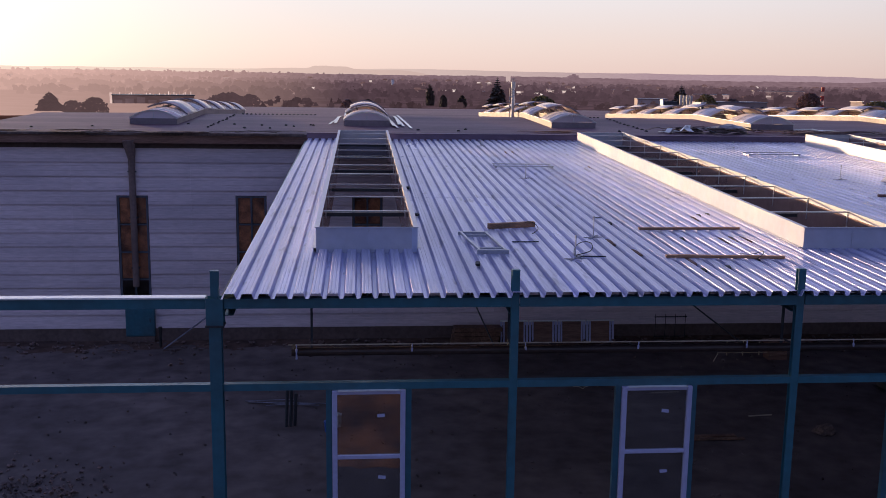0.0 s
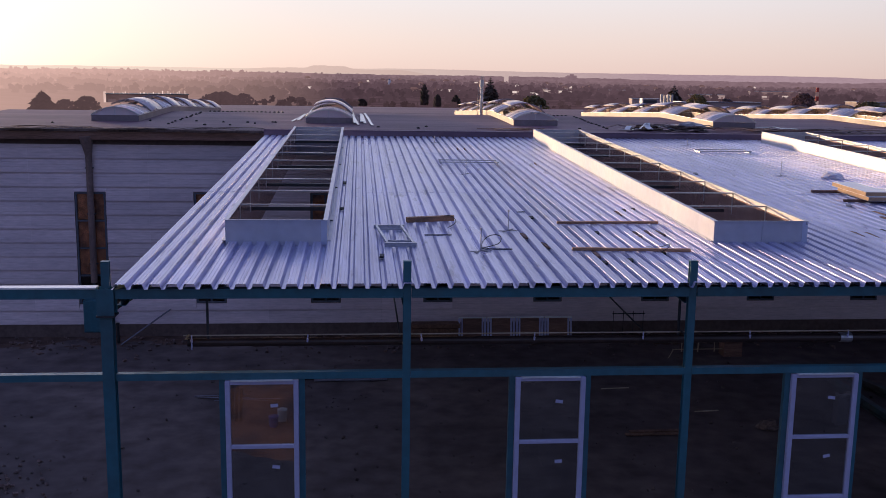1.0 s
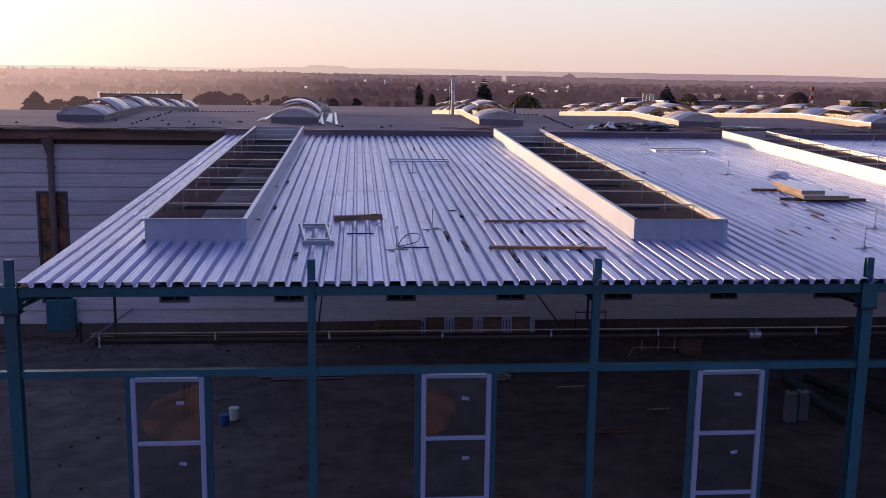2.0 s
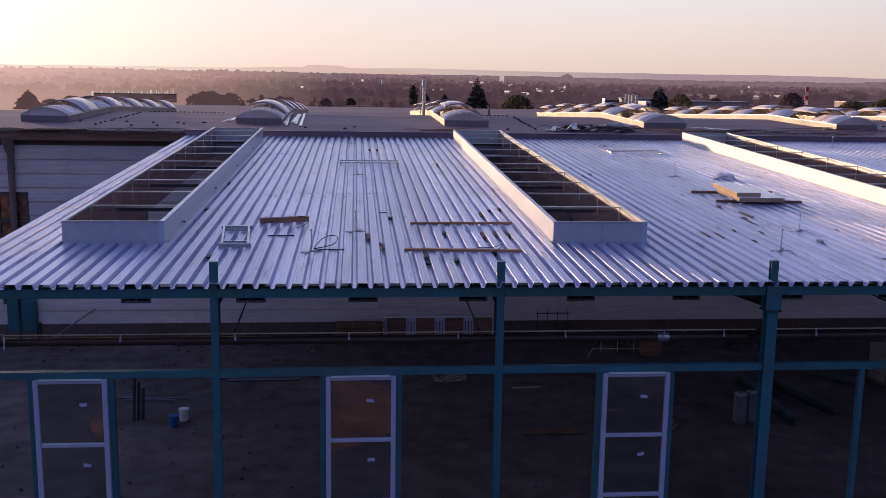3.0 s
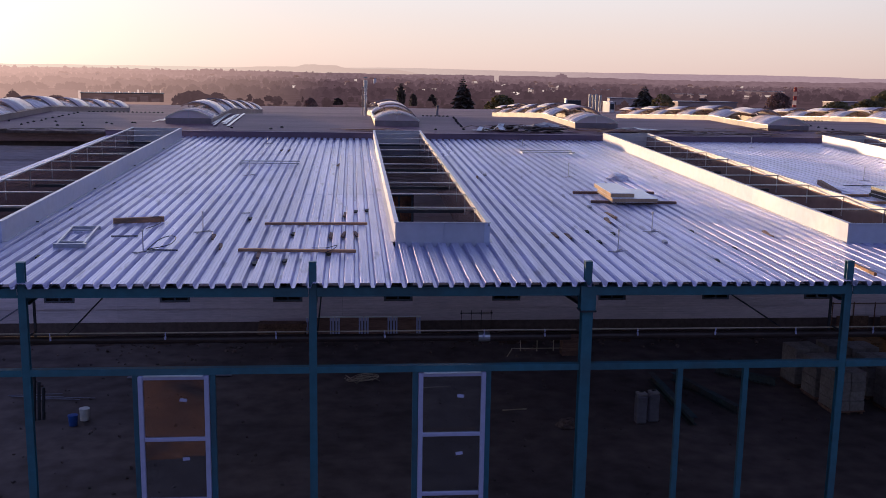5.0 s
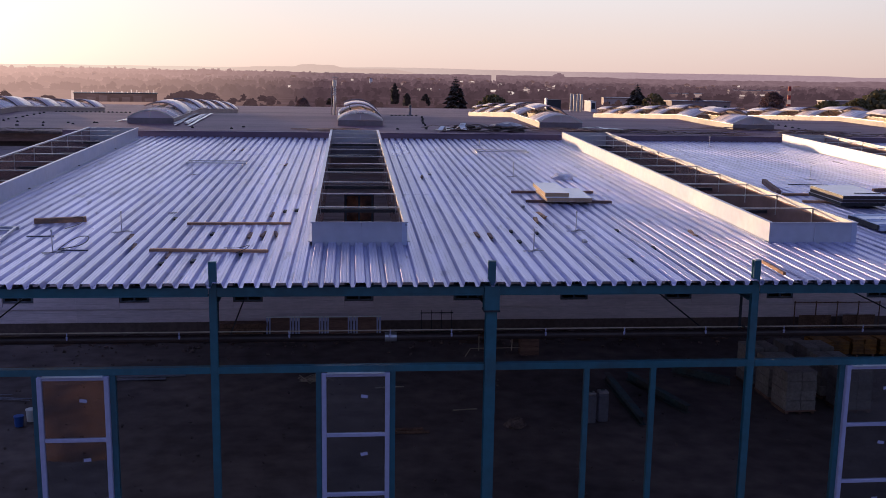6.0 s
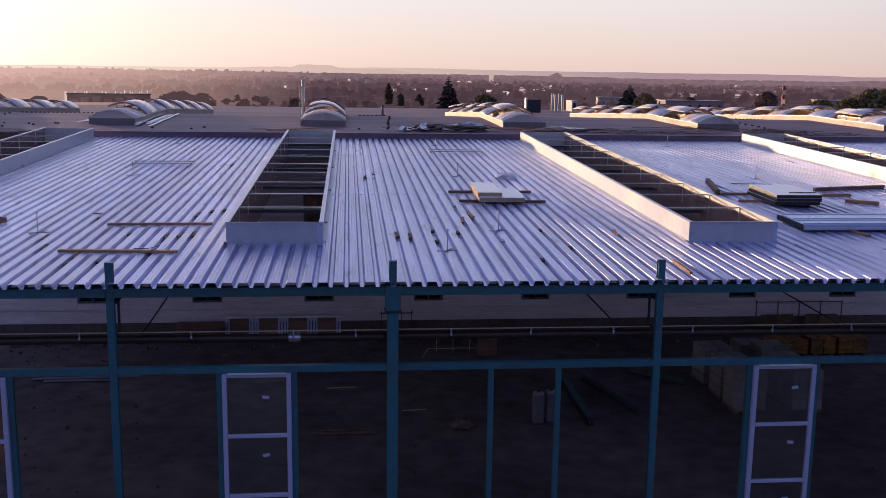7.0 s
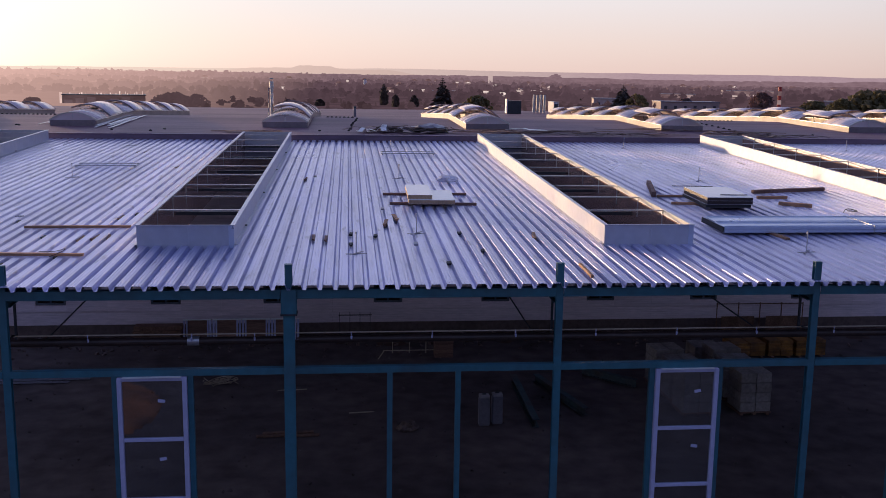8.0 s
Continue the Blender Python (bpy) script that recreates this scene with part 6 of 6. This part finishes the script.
def ridge(name, d, line, swell, bumps, material, label, seed, fuzz, follow=False):
    """A skyline: line(deg) gives its height, swell its slow rise and fall, bumps flat tops, fuzz the trees on it."""
    bm = bmesh.new()
    n = 2600
    prev = None
    for i in range(n + 1):
        deg = -48 + 96 * i / n
        a = math.radians(deg + 5.5)
        px = 1000 * math.tan(math.radians(deg))
        m = deg * d / 57.3
        z = line(deg) + fuzz * noise.noise(Vector((m / 45, seed, 0))) + 0.8 * fuzz * noise.noise(Vector((m / 14, seed, 4))) + 0.35 * fuzz * noise.noise(Vector((m / 5, seed, 7)))
        z += swell * (noise.noise(Vector((deg * 0.14, seed, 2))) + 0.5 * noise.noise(Vector((deg * 0.5, seed, 5))))
        for c, w, h in bumps:
            z += h / (1 + ((px - c) / w) ** (12 if w < 30 else 4))
        x, y = 7 + d * math.sin(a), d * math.cos(a)
        z += rise(x, y) if follow else 11.75
        p = (bm.verts.new((x, y, -60)), bm.verts.new((x, y, z)), bm.verts.new((x * 1.05, y * 1.05, -60)))
        if prev:
            bm.faces.new((prev[0], p[0], p[1], prev[1]))
            bm.faces.new((prev[1], p[1], p[2], prev[2]))
        prev = p
    o = part(name, bm, material)
    tagged(o, label, "hills", kind="structure")


def far_line(deg):
    return 27 + 11 / (1 + ((deg + 2) / (9 if deg > -2 else 6)) ** 2) - 0.16 * max(0, deg - 14)


def table_line(deg):
    return 31 / (1 + (abs(deg + 7) / 5.6) ** 8) + 1.2 * math.sin(deg * 1.7)


def middle_line(deg):
    return 4.0 + 6.0 / (1 + math.exp((deg - 8.5) / 1.6))


# the skylines glow in their painted haze shades
ridge("backdrop_far_hills", 4300, far_line, 4.5, ((300, 60, 1.5),), PAINTED_HAZE[0], "far hills in the evening air", 1, 0.7)
ridge("backdrop_table_hill", 4000, table_line, 1.0, ((-124, 20, 10), (-146, 20, 3), (-98, 5, 1.5)), TABLE_HAZE, "flat-topped far hill in the evening air", 8, 0.7)
ridge("backdrop_middle_hills", 3300, middle_line, 3.0, ((-365, 60, 2), (445, 24, 3)), PAINTED_HAZE[1], "wooded hills in the evening air", 2, 2.2)
ridge("backdrop_low_hills", 2500, lambda deg: 3, 1.2, ((-260, 60, 3), (408, 36, 8)), PAINTED_HAZE[2], "dusky wooded rise in the valley", 3, 2.4, True)
# glowing sheets added over the ground, haze painted in ring by ring
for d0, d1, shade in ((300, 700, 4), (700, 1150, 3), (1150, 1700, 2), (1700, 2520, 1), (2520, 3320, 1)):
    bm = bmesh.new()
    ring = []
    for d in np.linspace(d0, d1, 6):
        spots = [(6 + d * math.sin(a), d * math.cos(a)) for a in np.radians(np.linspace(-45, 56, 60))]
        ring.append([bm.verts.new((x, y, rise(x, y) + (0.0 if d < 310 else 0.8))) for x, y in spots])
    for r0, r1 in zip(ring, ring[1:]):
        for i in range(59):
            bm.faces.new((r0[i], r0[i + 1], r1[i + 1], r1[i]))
    o = part("backdrop_haze_sheet", bm, PAINTED_HAZE[shade])
    tagged(o, "glowing sheet over the valley fields, painted as haze", "fields", kind="structure")
# far blocks glow in the haze shade painted around them
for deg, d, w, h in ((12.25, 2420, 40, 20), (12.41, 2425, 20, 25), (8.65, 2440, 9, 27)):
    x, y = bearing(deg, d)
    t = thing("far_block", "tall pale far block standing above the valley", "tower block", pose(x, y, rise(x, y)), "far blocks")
    boxpart("wall", -w / 2, w / 2, -8, 8, 0, h, PAINTED_HAZE[0] if w < 15 else PAINTED_HAZE[1], t)
    boxpart("roof_house", -w / 5, w / 5, -4, 4, h, h + 3, PAINTED_HAZE[0] if w < 15 else PAINTED_HAZE[1], t)


# ---- the roof deck: trapezoidal sheets side by side ----
def deck():
    r = thing("new_roof", "new roof deck of bright galvanised trapezoidal sheets", "roof deck", None, kind="structure")
    prof = [(0.0, -RIB), (0.03, -RIB), (0.06, -0.004), (0.064, 0.0), (0.098, 0.0), (0.104, -0.006), (0.112, -0.006), (0.118, 0.0), (0.165, 0.0), (0.171, -0.006), (0.179, -0.006), (0.185, 0.0), (0.217, 0.0), (0.221, -0.004), (0.251, -RIB), (0.281, -RIB)]
    cache = {}

    def sheet(x, ribs, y0, y1, dz=0.0):
        key = (ribs, round(y1 - y0, 3))
        if key not in cache:
            bm = bmesh.new()
            pts = [(px + PITCH * i, pz) for i in range(ribs) for px, pz in prof[:-1]] + [(PITCH * ribs + 0.02, -RIB)]
            extrude_profile(bm, pts + [(px, pz - 0.004) for px, pz in pts][::-1], 0, y1 - y0, SLOPE * (y1 - y0))
            cache[key] = mesh_of("deck_sheet", bm, GALV)
        piece("deck_sheet", cache[key], r, pose(x + SHEAR * (y0 - FRONT), y0, deck_z(y0) + dz, 0, 0, -math.degrees(SHEAR)))

    rib = 0
    runs = [("full", 5)]
    for k in range(4):
        runs += [("open", 7), ("full", 29)]
    x = DECK_X0
    j = 0
    for kind, n in runs:
        done = 0
        while done < n:
            c = min(3, n - done)
            if n - done == 4:
                c = 2
            lift = 0.0025 * (j % 2)
            if kind == "full":
                sheet(x, c, DECK_Y0, 26.65, lift)
                sheet(x, c, 26.42, 36.2, lift + 0.0045)
                sheet(x, c, 35.97, DECK_Y1, lift + 0.009)
            else:
                sheet(x, c, DECK_Y0, CURB_Y0 + 0.06, lift)
                sheet(x, c, CURB_Y1 - 0.03, DECK_Y1, lift)
            x += c * PITCH
            done += c
            j += 1


deck()
